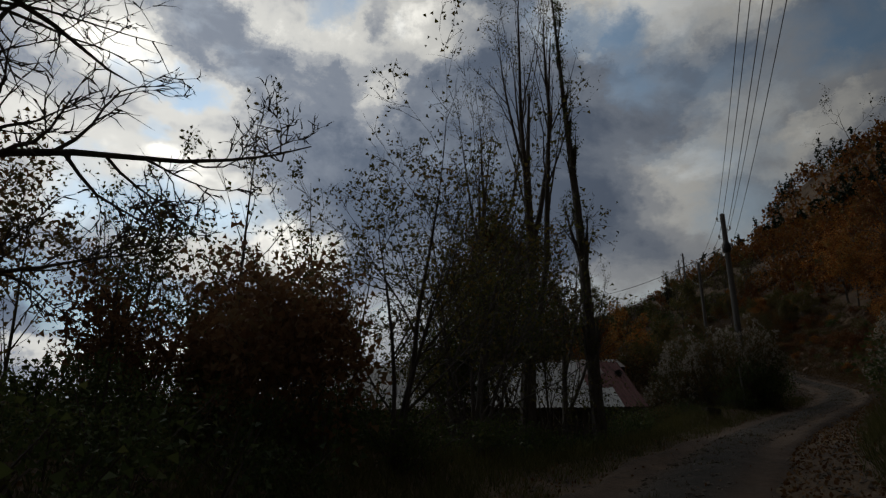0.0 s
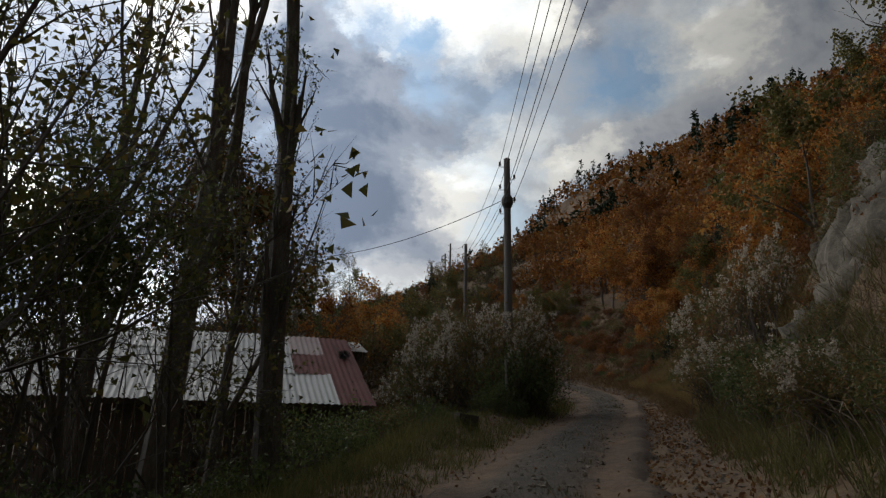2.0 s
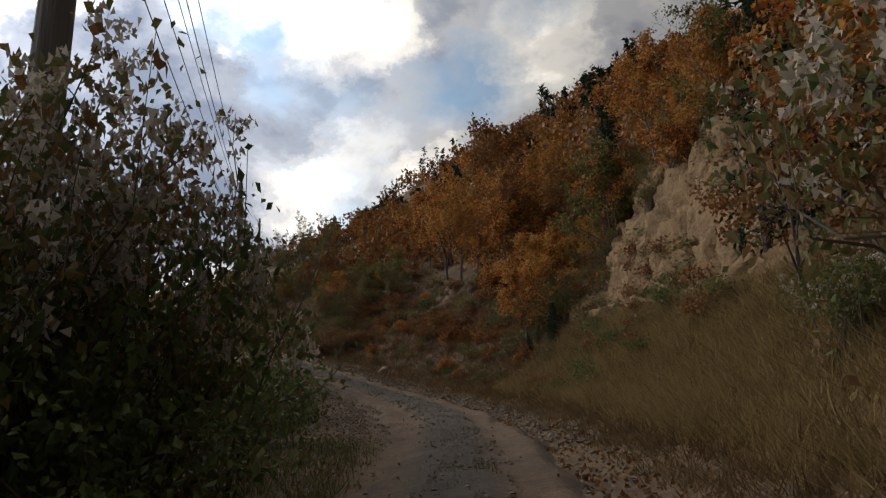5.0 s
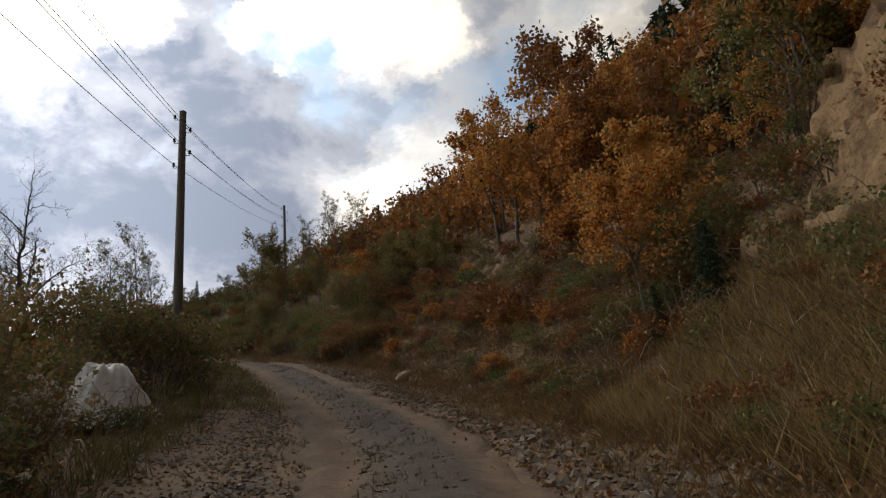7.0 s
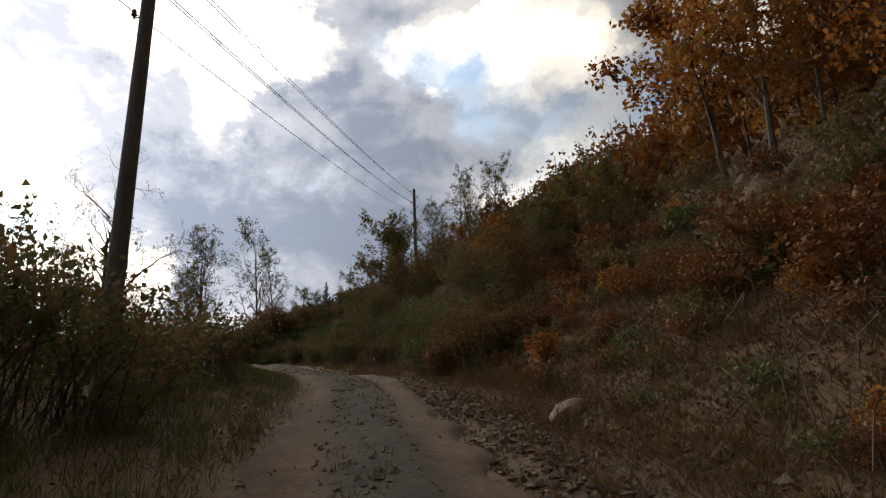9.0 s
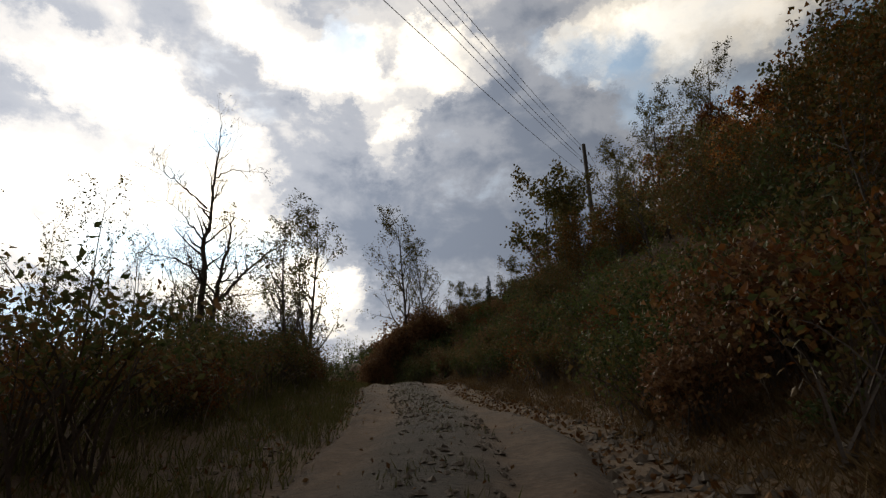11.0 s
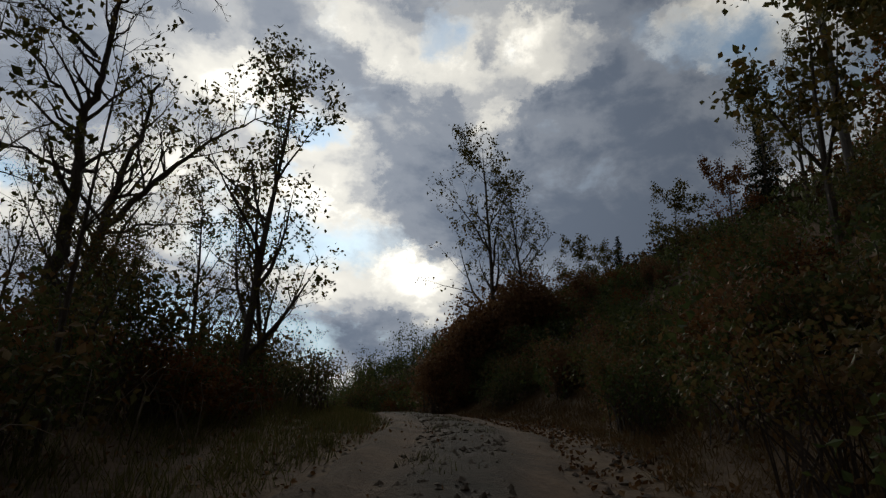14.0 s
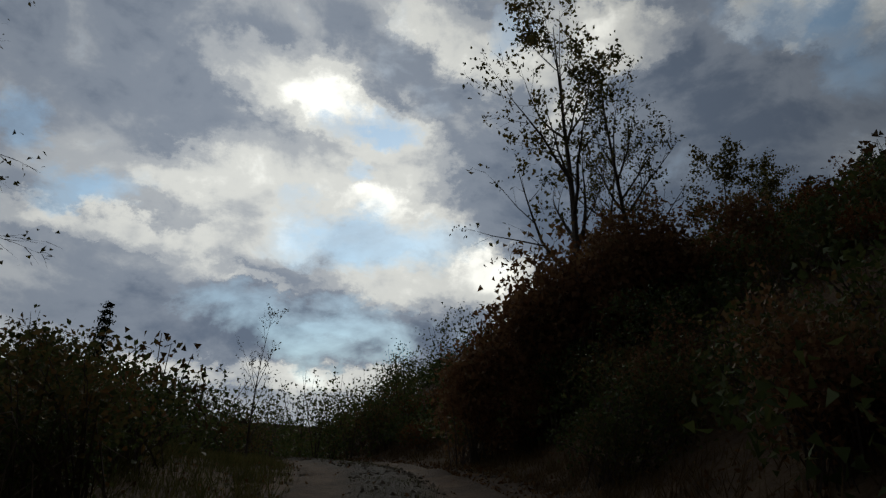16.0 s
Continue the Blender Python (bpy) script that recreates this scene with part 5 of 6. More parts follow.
for n in range(26):
    s, u = rng.uniform(20, 34), rng.uniform(2.9, 5.2)
    u = u if s > 27.5 else min(u, 3.2)
    stand([brambles[0], olives[0], clematis[1], olives[1], brambles[1]][n % 5], *spot(s, u), rng.uniform(0.35, 0.6), rng.uniform(0, 360))
for n in range(16):
    s, u = rng.uniform(45.8, 49.0), rng.uniform(4.8, 9.5)
    stand([scrub[2], olives[1], tufts[1], scrub[0]][n % 4], *spot(s, u), rng.uniform(0.4, 0.6), rng.uniform(0, 360))
for n in range(14):
    s, u = rng.uniform(20.5, 27.8), rng.uniform(4.2, 8.0)
    stand([scrub[2], olives[1], brambles[1], scrub[0]][n % 4], *spot(s, u), rng.uniform(0.35, 0.65), rng.uniform(0, 360))
for x, y, sc in ((27.0, 39.8, 0.29), (27.6, 40.4, 0.25), (26.7, 40.7, 0.2)):
    stand(spruces[0], x, y, sc, 90 * y, 0.8, label="low dark green conifer shrub on the bank")
stand(maples[3], 28.7, 81.4, 0.82, 30)
stand(maples[3], 29.8, 79.6, 0.66, 200)
stand(spruces[0], 36.2, 44.9, 1.2, 60)
for n in range(36):
    s, u = rng.uniform(34.0, 47.5), rng.uniform(6.9, 9.0)
    stand([oranges[0], olives[1], scrub[2], maples[3], maples[0], olives[0]][n % 6], *spot(s, u), rng.uniform(0.42, 0.66), rng.uniform(0, 360), tilt=-8)
stand(bare, 24.3, 30.9, 0.55, 60)
for x, y, k, sc in ((33.4, 54.2, 2, 0.85), (34.2, 56.8, 0, 0.89), (34.6, 51.6, 2, 0.78), (37.0, 54.6, 1, 1.2), (32.6, 49.2, 0, 0.68), (37.6, 50.2, 0, 0.8), (34.6, 46.6, 1, 0.66), (39.0, 57.6, 0, 1.1), (36.4, 59.6, 2, 0.9), (35.6, 48.6, 2, 0.68)):
    stand(maples[k], x, y, sc, rng.uniform(0, 360))
for x, y, k, sc in ((30.5, 75.5, 0, 0.55), (31.7, 73.4, 1, 0.5), (32.6, 77.2, 0, 0.6), (29.9, 79.2, 1, 0.5), (33.6, 74.4, 0, 0.6), (30.2, 71.0, 1, 0.42), (31.5, 90.5, 0, 0.6), (33.0, 86.0, 1, 0.6), (35.0, 83.0, 0, 0.65), (31.4, 94.2, 1, 0.55), (36.0, 79.0, 0, 0.6)):
    stand(birches[k], x, y, sc, rng.uniform(0, 360))
for n in range(52):
    s, u = rng.uniform(6, 82), rng.uniform(7.0, 15)
    x, y = spot(s, u)
    if 32 < s < 51 and u < 12 or 51 <= s < 64 and u < 9 or 13 < s < 28 and u < 11:
        continue
    k = rng.choice([0, 1, 1, 2, 3, 3] if s < 60 else [1, 1, 3])
    stand(maples[k], x, y, rng.uniform(0.5, 0.85) if s < 60 else rng.uniform(0.28, 0.45), rng.uniform(0, 360))
for n in range(95):
    s, u = rng.uniform(48, 72), rng.uniform(4.2, 12)
    x, y = spot(s, u)
    if s < 51 and u < 11 or 56 < s < 65 and 5.6 < u < 9.5 and n % 3:
        continue
    pool = [oranges[0], oranges[1], oranges[0], scrub[1]] if s < 58 and u > 7.6 else [tufts[0], tufts[1], scrub[0], tufts[2], tufts[3]] if s < 64 else [scrub[0], scrub[1], scrub[2], tufts[1]]
    stand(pool[rng.integers(len(pool))], x, y, rng.uniform(0.35, 0.7) + 0.03 * u * (s < 58), rng.uniform(0, 360), 0.8)
for n in range(125):
    s, u = rng.uniform(2, 110), 2.8 + 6.5 * rng.uniform() ** 1.2
    x, y = spot(s, u)
    if 28 < s < 58 and u < 4.4:
        continue
    if 32 < s < 50 and u < 11 or 12 < s < 28 and u > 3.5:
        continue
    pool = [brambles[0], brambles[1], olives[1], scrub[0], clematis[0]] if s < 40 and u < 6 else [scrub[3], scrub[0], scrub[2]] if s < 40 or u > 4.4 and s < 72 else [scrub[0], browns[1], olives[0]] if s < 68 else [brambles[0], olives[0], scrub[0], browns[1], scrub[2]]
    stand(pool[rng.integers(len(pool))], x, y, rng.uniform(0.4, 0.8), rng.uniform(0, 360))
for n in range(30):
    s, u = rng.uniform(64, 83), rng.uniform(4.4, 8.5)
    x, y = spot(s, u)
    stand(hazels[n % 2] if u < 6.5 else maples[[3, 0, 3][n % 3]], x, y, rng.uniform(0.42, 0.66) if u < 6.5 else rng.uniform(0.3, 0.42), rng.uniform(0, 360))
for n in range(34):
    s, u = rng.uniform(62, 90), rng.uniform(2.7, 5.0)
    x, y = spot(s, u)
    stand([brambles[0], olives[0], olives[1], browns[0]][n % 4], x, y, rng.uniform(0.5, 0.95), rng.uniform(0, 360))

for n in range(46):
    s, u = rng.uniform(64, 99), rng.uniform(2.35, 3.9)
    stand([olives[0], crest_bushes[0], brambles[1], olives[1], crest_bushes[1], brambles[0]][n % 6], *spot(s, u), rng.uniform(0.3, 0.46) if n % 3 == 1 else rng.uniform(0.5, 0.78), rng.uniform(0, 360))

for n in range(60):
    s, u = rng.uniform(45, 68), 2.9 + 5.0 * rng.uniform() ** 0.9
    stand([scrub[0], scrub[1], oranges[n % 2], scrub[2], browns[0]][n % 5], *spot(s, u), rng.uniform(0.2, 0.4) * (0.7 if n % 5 == 2 else 1.0), rng.uniform(0, 360), rng.uniform(0.7, 1.1))

# an old tree that leans a long bough out over the hedge
def bough_tree():
    g = np.random.default_rng(12)
    root = tagged(new("old_tree"), "old bare tree with a long crooked bough over the hedge", "tree")
    for length, rad, start, way in ((5.5, 0.2, (0, 0, -0.3), (-0.1, -0.1, 1.0)), (3.5, 0.042, (-0.1, 0, 2.0), (0.86, 0.5, -0.04)), (2.6, 0.032, (-0.05, 0, 1.7), (0.85, 0.5, -0.1)), (3.2, 0.04, (-0.2, 0, 2.5), (0.75, 0.45, 0.42)), (2.8, 0.035, (-0.2, 0, 3.0), (0.5, 0.8, 0.4))):
        segs, twigs = [], []
        branch(g, np.array(start, float), unit(np.array(way)), length, rad, 0, OLD if rad > 0.1 else LIMB, segs, twigs)
        segs = np.array(segs)
        thick = segs[:, 8] <= 1
        v1, f1 = tubes(segs[thick, :8], 7)
        v2, f2 = tubes(segs[~thick, :8], 3)
        put("trunk" if rad > 0.1 else "bough", mesh_of("old_tree_wood", np.concatenate([v1, v2]), np.concatenate([f1, f2 + len(v1)]), BARK), root)
    root.location = (-2.7, 3.9, gz(-2.7, 3.9))


LIMB = dict(pieces=(12, 6, 4, 3), kids=(14, 6, 4), wander=(0.11, 0.24, 0.26, 0.26), up=(0.0, 0.10, 0.05, 0.0), first=(0.15, 0.2, 0.2), angle=(52, 45, 42), ratio=(0.3, 0.5, 0.5))
bough_tree()

# the old tree on the valley side: two trunks from one foot, crooked limbs, a bare top
def old_valley_tree(x, y):
    g = np.random.default_rng(21)
    root = tagged(new("old_tree"), "old crooked tree with two trunks and a bare broken top", "tree")
    root.location = (x, y, gz(x, y))
    right, away = np.array([0.886, 0.467, 0]), np.array([-0.467, 0.886, 0])
    leafy_twigs = []

    def limb(name, way, r0, r1, kids, reach, leafed, depth=0.0):
        """One limb along a few bends, given as metres across and up, with its branches."""
        way = np.array(way, float)
        t = np.linspace(0, len(way) - 1, 5 * (len(way) - 1) + 1)
        across, up = (np.interp(t, np.arange(len(way)), way[:, k]) for k in range(2))
        pts = right * (across - 0.045 * up)[:, None] + away * (depth * t / t[-1])[:, None] + np.array([0, 0, 1.0]) * (up * 1.11)[:, None]
        pts[1:-1] = (pts[:-2] + 2 * pts[1:-1] + pts[2:]) / 4
        pts[1:] += g.normal(0, 0.035, (len(pts) - 1, 3))
        rad = 0.62 * (r0 + (r1 - r0) * (t / t[-1]) ** 0.8)
        segs = [(*p, *q, a, b, 0) for p, q, a, b in zip(pts, pts[1:], rad, rad[1:])]
        twigs = []
        for c in range(kids):
            k = int(len(pts) * (0.25 + 0.72 * (c + g.uniform()) / kids))
            k = min(max(k, 1), len(pts) - 2)
            d = unit(pts[k + 1] - pts[k])
            side = unit(np.cross(d, g.normal(0, 1, 3)))
            nd = unit(d * 0.55 + side * 0.85 + np.array([0, 0, 0.25]))
            branch(g, pts[k], nd, reach * g.uniform(0.5, 1.2), max(rad[k] * 0.5, 0.016), 0, SPUR, segs, twigs)
        segs = np.array(segs)
        thick = segs[:, 6] > 0.02
        v1, f1 = tubes(segs[thick, :8], 7)
        v2, f2 = tubes(segs[~thick, :8], 3)
        put(name, mesh_of("old_tree_limb", np.concatenate([v1, v2]), np.concatenate([f1, f2 + len(v1)]), BARK), root)
        if leafed:
            leafy_twigs.extend(twigs)

    limb("trunk", [(-0.15, -0.3), (-0.2, 2.2), (-0.05, 4.0), (-0.15, 5.4), (0.15, 6.4), (0.22, 8.2), (0.4, 9.7), (0.5, 11.0)], 0.30, 0.02, 30, 1.9, False)
    limb("trunk", [(0.25, -0.3), (0.35, 2.4), (0.6, 3.9), (1.0, 5.4), (1.2, 6.9)], 0.27, 0.05, 20, 1.6, True, 0.8)
    limb("bough", [(0.45, 2.9), (1.5, 4.2), (2.6, 5.2), (3.8, 5.8)], 0.15, 0.02, 18, 1.6, True, -0.6)
    limb("bough", [(-0.05, 6.9), (-0.9, 7.7), (-1.6, 8.1), (-2.5, 8.7)], 0.09, 0.015, 16, 1.1, False, 0.3)
    limb("bough", [(0.22, 8.3), (1.0, 8.7), (2.7, 8.7)], 0.06, 0.012, 7, 0.7, False, -0.4)
    limb("bough", [(-0.1, 5.5), (-0.9, 6.2), (-1.9, 6.9)], 0.08, 0.015, 18, 1.4, False, -0.9)
    limb("bough", [(-0.1, 4.2), (-1.2, 4.7), (-2.4, 4.9)], 0.09, 0.015, 18, 1.4, False, 0.5)
    limb("bough", [(0.45, 2.9), (1.4, 3.5), (2.4, 3.7)], 0.08, 0.015, 10, 1.0, True, 0.9)
    limb("bough", [(0.2, 7.2), (0.5, 7.7), (0.62, 8.0)], 0.05, 0.02, 3, 0.4, False)
    tw = np.array(leafy_twigs)
    pick = np.repeat(g.integers(0, len(tw), 420), 3)
    f = g.uniform(0, 1, (len(pick), 1))
    at = tw[pick, :3] * (1 - f) + tw[pick, 3:6] * f + g.normal(0, 0.06, (len(pick), 3))
    v, fc = leaves(g, at, 0.12)
    put("foliage", mesh_of("old_tree_leaves", v, fc, OLIVE), root, "a few last olive leaves")


SPUR = dict(pieces=(5, 4, 3), kids=(5, 4), wander=(0.2, 0.24, 0.26), up=(0.05, 0.05, 0.02), first=(0.2, 0.2), angle=(46, 44), ratio=(0.5, 0.5))
old_valley_tree(13.9, 80.9)


# ---------------------------------------------------------------- woods on the slope
def woods():
    rng = np.random.default_rng(5)
    X, Y = rng.uniform(8, 240, 26000), rng.uniform(-40, 280, 26000)
    S, U, zr = road_place(X, Y)
    G = ground_height(X, Y)
    keep = (U > 10.5) & (U < 190) & (S < 200) & ~((S > 32) & (S < 50) & (U < 13)) & ~((S > 82) & (U < 26)) & (rng.uniform(0, 1, 26000) < np.where(U < 45, 0.95, np.where(U < 80, 0.6, 0.3)))
    at, sizes, segs, dark, spires = [], [], [], [], []
    for x, y, s, u, z in zip(X[keep], Y[keep], S[keep], U[keep], G[keep]):
        h = rng.uniform(2.5, 5.5) * (1 if s < 55 else 0.75) * (1.5 if u > 80 else 1)
        if u > 34 and rng.uniform() < 0.14:
            h *= rng.uniform(1.2, 1.9)
            n_l = 70
            f = rng.uniform(0.05, 1, n_l) ** 0.8
            a = rng.uniform(0, 2 * np.pi, n_l)
            w = (1.02 - f) * h * 0.23 * rng.uniform(0.5, 1.1, n_l)
            dark.append(np.stack([x + w * np.cos(a), y + w * np.sin(a), z + f * h], 1))
            spires.append((x, y, z - 0.3, x, y, z + h * 1.03, 0.08, 0.02))
            continue
        r = rng.uniform(1.0, 1.9) * (1.5 if u > 80 else 1)
        n_l = int(90 if u < 40 else 44 if u < 80 else 22)
        d = unit(rng.normal(0, 1, (n_l, 3))) * rng.uniform(0.3, 1, (n_l, 1)) ** 0.5
        at.append(d * [r, r, h * 0.52] * (1 + 0.3 * np.sin(d[:, :1] * 6 + x)) + [x, y, z + h * 0.5])
        sizes.append(np.full(n_l, 0.31 if u < 30 else 0.52 if u < 80 else 1.0))
        segs.append((x, y, z - 0.3, x + rng.normal(0, 0.3), y + rng.normal(0, 0.3), z + h * 1.08, 0.07, 0.015))
    v, f = leaves(rng, np.concatenate(at), np.concatenate(sizes) * 1.1, narrow=0.8, single=True)
    ob = put("hillside_woods", mesh_of("hillside_woods", v, f, MIXED))
    tagged(ob, "autumn woodland in rust, orange and brown over the hillside", "woods", kind="stuff")
    v, f = leaves(rng, np.concatenate(dark), 0.9, 0.8, 0.5, single=True)
    tagged(put("hillside_spruces", mesh_of("hillside_spruces", v, f, NEEDLE)), "dark spruces standing among the hillside woods", "woods", kind="stuff")
    v, f = tubes(segs + spires, 3)
    tagged(put("woodland_trunks", mesh_of("woodland_trunks", v, f, BARK)), "thin trunks among the hillside woods", "woods", kind="stuff")


woods()


def thicket(name, n, s0, s1, u0, u1, seed, label, high, leaf=0.19, many=260, material=None):
    rng = np.random.default_rng(seed)
    at, segs = [], []
    for k in range(n):
        x, y = spot(rng.uniform(s0, s1), rng.uniform(u0, u1))
        z = gz(x, y)
        h, r = high * rng.uniform(0.5, 1.3), rng.uniform(0.7, 1.5)
        d = unit(rng.normal(0, 1, (many, 3))) * rng.uniform(0.2, 1, (many, 1)) ** 0.5
        at.append(d * [r, r, h * 0.6] * (1 + 0.3 * np.sin(d[:, :1] * 6 + k)) + [x, y, z + h * 0.45])
        for t in range(5):
            a, b = rng.normal(0, 0.5, 2)
            segs.append((x, y, z - 0.2, x + a, y + b, z + h * rng.uniform(0.6, 1.12), 0.02, 0.006))
    v, f = leaves(rng, np.concatenate(at), leaf, narrow=0.8, single=True)
    tagged(put(name, mesh_of(name, v, f, material or MIXED2)), label, "thicket", kind="stuff")
    v, f = tubes(segs, 3)
    tagged(put(name + "_twigs", mesh_of(name + "_twigs", v, f, TWIG)), "thin bare twigs of the thicket", "thicket", kind="stuff")


thicket("crest_thicket", 230, 94, 150, 2.4, 26, 15, "dark scrub over the crest beside the track", 0.85, 0.12, 340, GREEN)
thicket("bank_thicket", 210, 80, 108, 3.2, 15, 19, "dark green scrub on the bank below the crest", 0.75, 0.12, 300, GREEN)
thicket("bend_thicket", 70, 106.5, 122, -9, 8, 24, "dark scrub behind the bend of the track", 2.2, 0.12, 480, GREEN)
thicket("lane_end_thicket", 90, 99, 130, -14, -2.8, 23, "dark scrub where the track bends away", 1.45, 0.12, 460, GREEN)
thicket("valley_thicket", 200, 92, 170, -30, -3.0, 16, "dark scrub along the valley edge", 1.35, 0.12, 380)
thicket("slope_scrub", 190, 78, 114, 9, 28, 31, "brown scrub over the slope below the crest", 0.9, 0.2, 150)
thicket("hedge_foot", 110, 1.5, 24, -8, -3.3, 25, "low dark green undergrowth below the hedge", 0.75, 0.075, 240, GREEN)
thicket("meadow_thicket", 120, 40, 92, -24, -9, 17, "brown scrub below the track", 1.8)
thicket("hollow_thicket", 110, 22, 44, -22, -6, 18, "brown and olive scrub round the sheds", 1.6)


# ---------------------------------------------------------------- grass, litter, gravel
def scatter(n, s0, s1, u0, u1, seed, power=1.0):
    rng = np.random.default_rng(seed)
    s, u = rng.uniform(s0, s1, n), u0 + (u1 - u0) * rng.uniform(0, 1, n) ** power
    u = np.where((s > 34) & (s < 50) & (u > 5.4), rng.uniform(max(u0, 2.4), 5.4, n), u) if u1 > 5.4 else u
    k = np.clip(((s + START) / 0.5).astype(int), 0, len(line) - 1)
    f = (s + START) / 0.5 - k
    k2 = np.minimum(k + 1, len(line) - 1)
    px = (line[k, 0] + tang[k, 1] * u) * (1 - f) + (line[k2, 0] + tang[k2, 1] * u) * f
    py = (line[k, 1] - tang[k, 0] * u) * (1 - f) + (line[k2, 1] - tang[k2, 0] * u) * f
    g = ground_height(px, py)
    if max(abs(u0), abs(u1)) < 1.75:
        wobble = (vnoise((s + START) / 6, s * 0, 9) - 0.5) * 0.35
        rut = np.exp(-((np.abs(u - wobble) - 0.75) / 0.33) ** 2)
        g = np.interp(s + START, even[: len(line)], line[:, 2]) + 0.045 - 0.065 * rut - 0.12 * ease(np.abs(u), 0.95, 1.4)
    return rng, np.stack([px, py, g], 1)


def grass(name, n, s0, s1, u0, u1, seed, high, material, label, clump=11, power=1.0, patchy=False, lie=0.42, bare_from=0.0, bare_to=0.0):
    rng, base = scatter(n, s0, s1, u0, u1, seed, power)
    if bare_from < bare_to:
        along_road, right_of, _ = road_place(base[:, 0], base[:, 1])
        base = base[(along_road < bare_from) | (along_road > bare_to) | (right_of < -3.0 - 0.8 * vnoise(along_road / 1.5, along_road * 0, 4))]
    if patchy:
        base = base[vnoise(base[:, 0] / 1.4, base[:, 1] / 1.4, seed) > 0.42]
    n = len(base)
    base = np.repeat(base, clump, 0) + np.concatenate([rng.normal(0, 0.09, (n * clump, 2)), np.zeros((n * clump, 1))], 1)
    N = len(base)
    h = high * rng.uniform(0.4, 1.3, N)[:, None]
    lean = rng.normal(0, lie, (N, 2)) + np.repeat(rng.normal(0, 0.3, (n, 2)), clump, 0)
    side = unit(np.concatenate([rng.normal(0, 1, (N, 2)), np.zeros((N, 1))], 1)) * rng.uniform(0.004, 0.011, (N, 1))
    tip = base + np.concatenate([lean * h, h], 1)
    base[:, 2] -= 0.04
    v = np.stack([base - side, base + side, tip], 1).reshape(-1, 3)
    f = np.arange(3 * N).reshape(-1, 3)
    tagged(put(name, mesh_of(name, v, f, material)), label, "grass", kind="stuff")


grass("dry_grass", 6500, 27, 46, 2.6, 7.0, 201, 0.3, STRAW, "tall dry straw-coloured grass on the bank", lie=0.6)
grass("foot_grass", 3600, 30, 100, 1.8, 2.9, 209, 0.13, MATTED, "thin brown grass along the edge of the track", lie=0.8)
grass("matted_grass", 9000, 20, 68, 2.2, 7.5, 206, 0.2, MATTED, "matted brown grass lying on the bank", lie=1.1)
grass("track_grass", 900, 0, 112, -0.34, 0.34, 207, 0.06, VERGE, "short grass along the middle of the track", patchy=True)
grass("bank_grass", 3200, 66, 112, 2.2, 7.0, 202, 0.26, MATTED, "dry brown grass on the bank")
grass("near_bank_grass", 3600, 0, 26, 2.2, 7.0, 203, 0.35, VERGE, "rough green and brown grass on the bank")
grass("hedge_grass", 3000, 0, 24, -7, -2.1, 208, 0.28, VERGE, "rough green grass below the hedge")
grass("verge_grass", 7000, 0, 112, -3.6, -1.35, 204, 0.16, VERGE, "short green verge grass beside the track", bare_from=38.0, bare_to=53.0)
grass("meadow_grass", 4500, 26, 112, -9.0, -3.0, 205, 0.4, VERGE, "rough green and dry grass below the bushes")


def litter(n, s0, s1, u0, u1, seed, size, power=1.0):
    rng, at = scatter(n, s0, s1, u0, u1, seed, power)
    at[:, 2] += (0.005 if abs(u0) < 1.75 and abs(u1) < 1.75 else 0.02) + 0.03 * rng.uniform(0, 1, n)
    return leaves(rng, at, size, 0.0, 0.7, 0.3)


v1, f1 = litter(34000, 0, 112, 1.15, 7.0, 301, 0.065, 1.4)
v2, f2 = litter(10000, 0, 112, -5.0, -1.2, 302, 0.06)
v4, f4 = litter(26000, 40, 70, 2.2, 8.0, 304, 0.075)
v3, f3 = litter(1500, 0, 106, -1.6, 1.6, 303, 0.05)
tagged(put("fallen_leaves", mesh_of("fallen_leaves", np.concatenate([v1, v2, v3, v4]), np.concatenate([f1, f2 + len(v1), f3 + len(v1) + len(v2), f4 + len(v1) + len(v2) + len(v3)]), LITTER)), "brown fallen leaves along the track and the bank", "leaves", kind="stuff")


def gravel(name, n, s0, s1, u0, u1, seed, size, label, power=1.0, material=None):
    rng, at = scatter(n, s0, s1, u0, u1, seed, power)
    r = size * rng.uniform(0.4, 1.0, n) ** 1.6
    at[:, 2] += r * 0.15
    o = np.array([[1, 0, 0], [-1, 0, 0], [0, 1, 0], [0, -1, 0], [0, 0, 0.7], [0, 0, -0.7]], float)
    v = at[:, None] + o[None] * r[:, None, None] * rng.uniform(0.6, 1.3, (n, 6, 1)) + rng.normal(0, 0.18, (n, 6, 3)) * r[:, None, None]
    t = np.array([[0, 2, 4], [2, 1, 4], [1, 3, 4], [3, 0, 4], [2, 0, 5], [1, 2, 5], [3, 1, 5], [0, 3, 5]])
    f = (np.arange(n)[:, None, None] * 6 + t[None]).reshape(-1, 3)
    tagged(put(name, mesh_of(name, v.reshape(-1, 3), f, material or STONE)), label, "gravel", kind="stuff")


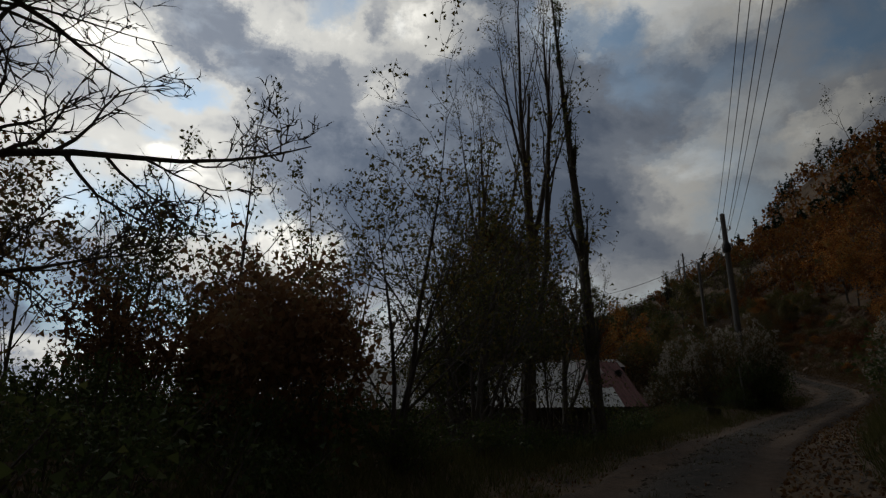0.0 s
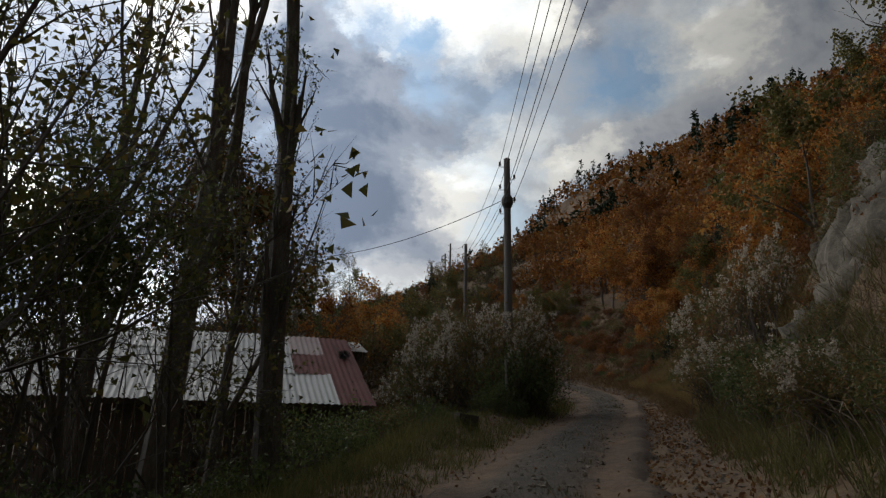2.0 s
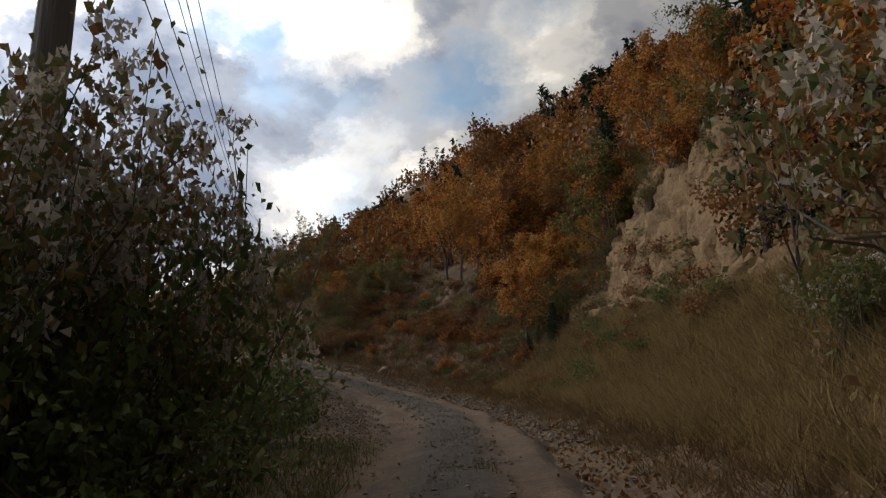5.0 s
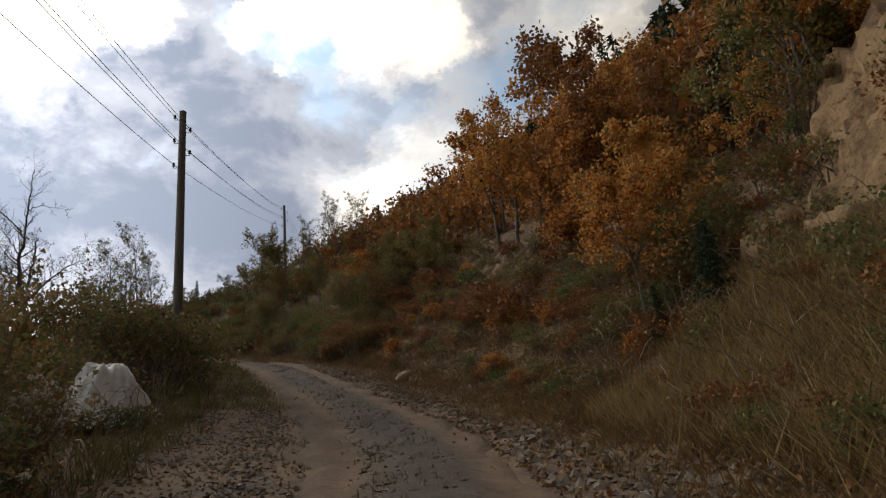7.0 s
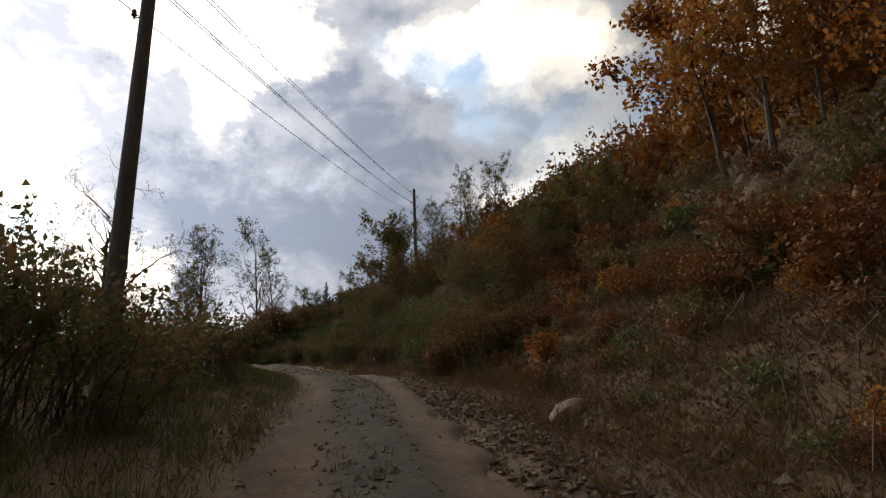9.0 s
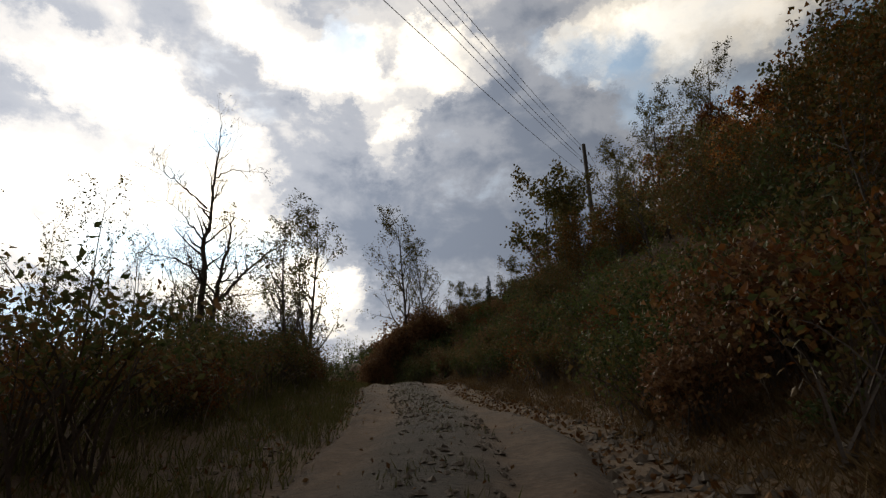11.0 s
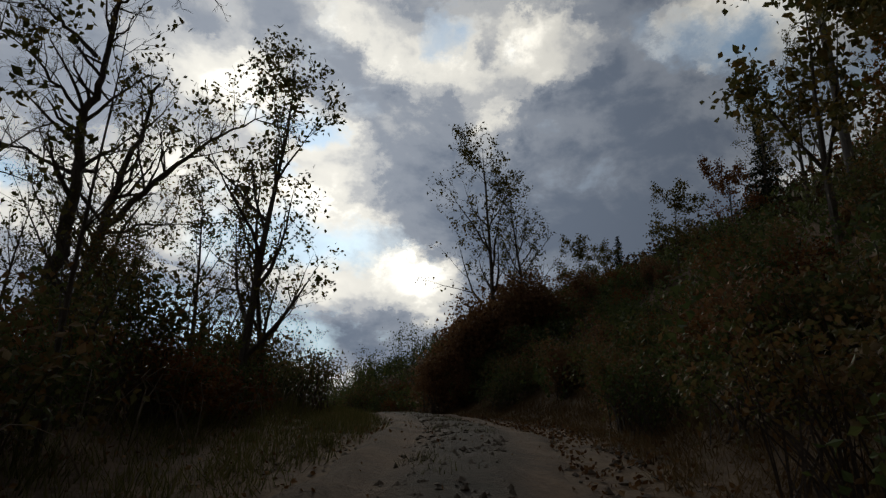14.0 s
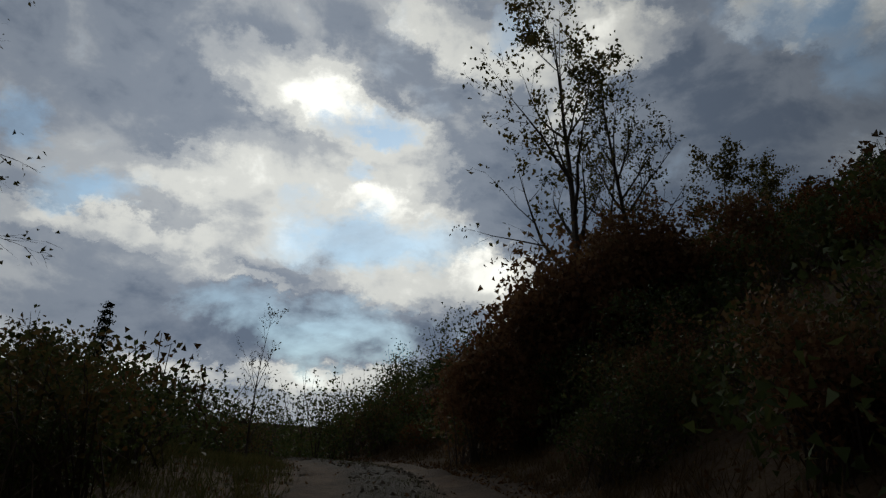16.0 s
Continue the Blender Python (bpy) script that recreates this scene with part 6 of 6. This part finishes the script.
gravel("gravel", 6500, 0, 112, -0.55, 0.55, 401, 0.045, "loose gravel between the ruts of the track", material=GRIT)
gravel("layby_gravel", 3600, 37, 54, -3.4, -1.1, 406, 0.045, "loose gravel on the widened verge beside the track", material=GRIT)
gravel("verge_gravel", 5200, 0, 112, -2.2, -1.05, 405, 0.04, "loose gravel along the verge of the track", material=GRIT)
gravel("rubble", 3400, 36, 66, 1.25, 2.7, 402, 0.085, "loose stones fallen along the foot of the bank", 1.4, material=RUBBLE)


def canes(name, n, s0, s1, u0, u1, seed, high, label):
    """Thin arching shoots that spring from the bank and bend over."""
    rng, at = scatter(n, s0, s1, u0, u1, seed)
    segs = []
    for p in at:
        a, h, reach = rng.uniform(0, 2 * np.pi), high * rng.uniform(0.4, 1.2), rng.uniform(0.2, 0.9)
        way = np.array([math.cos(a), math.sin(a), 0]) * reach
        prev = p
        for k in range(1, 6):
            t = k / 5
            q = p + way * t + [0, 0, h * (1.9 * t - 1.25 * t * t)] + rng.normal(0, 0.03, 3)
            segs.append((*prev, *q, 0.009 - 0.006 * (t - 0.2), 0.009 - 0.006 * t))
            prev = q
    v, f = tubes(segs, 3)
    tagged(put(name, mesh_of(name, v, f, CANE)), label, "brambles", kind="stuff")


CANE = surface("dry_canes", [(0.09, 0.065, 0.045), (0.19, 0.145, 0.105), (0.27, 0.22, 0.17)], 8, 4, 0.9, 0.3, 30)
canes("bramble_canes", 420, 42, 66, 2.6, 7.5, 501, 0.9, "dry arching canes and twigs over the bank")
canes("roadside_canes", 700, 0, 26, 2.6, 6.5, 502, 1.0, "dry arching canes among the bushes of the bank")
canes("verge_canes", 800, 34, 92, -6.5, -2.7, 503, 1.1, "dry arching canes among the verge bushes")
gravel("roadside_stones", 4200, 0, 112, 1.1, 2.2, 403, 0.05, "small stones along the edge of the track", material=GRIT)

for proto in (*maples, broad_maple, *birches, bare, *leafy, poplar, vase, *saplings, *spruces, *brambles, *clematis, *browns, *oranges, *olives, *tufts, *scrub, *hazels, elder, *crest_bushes):
    drop(proto)
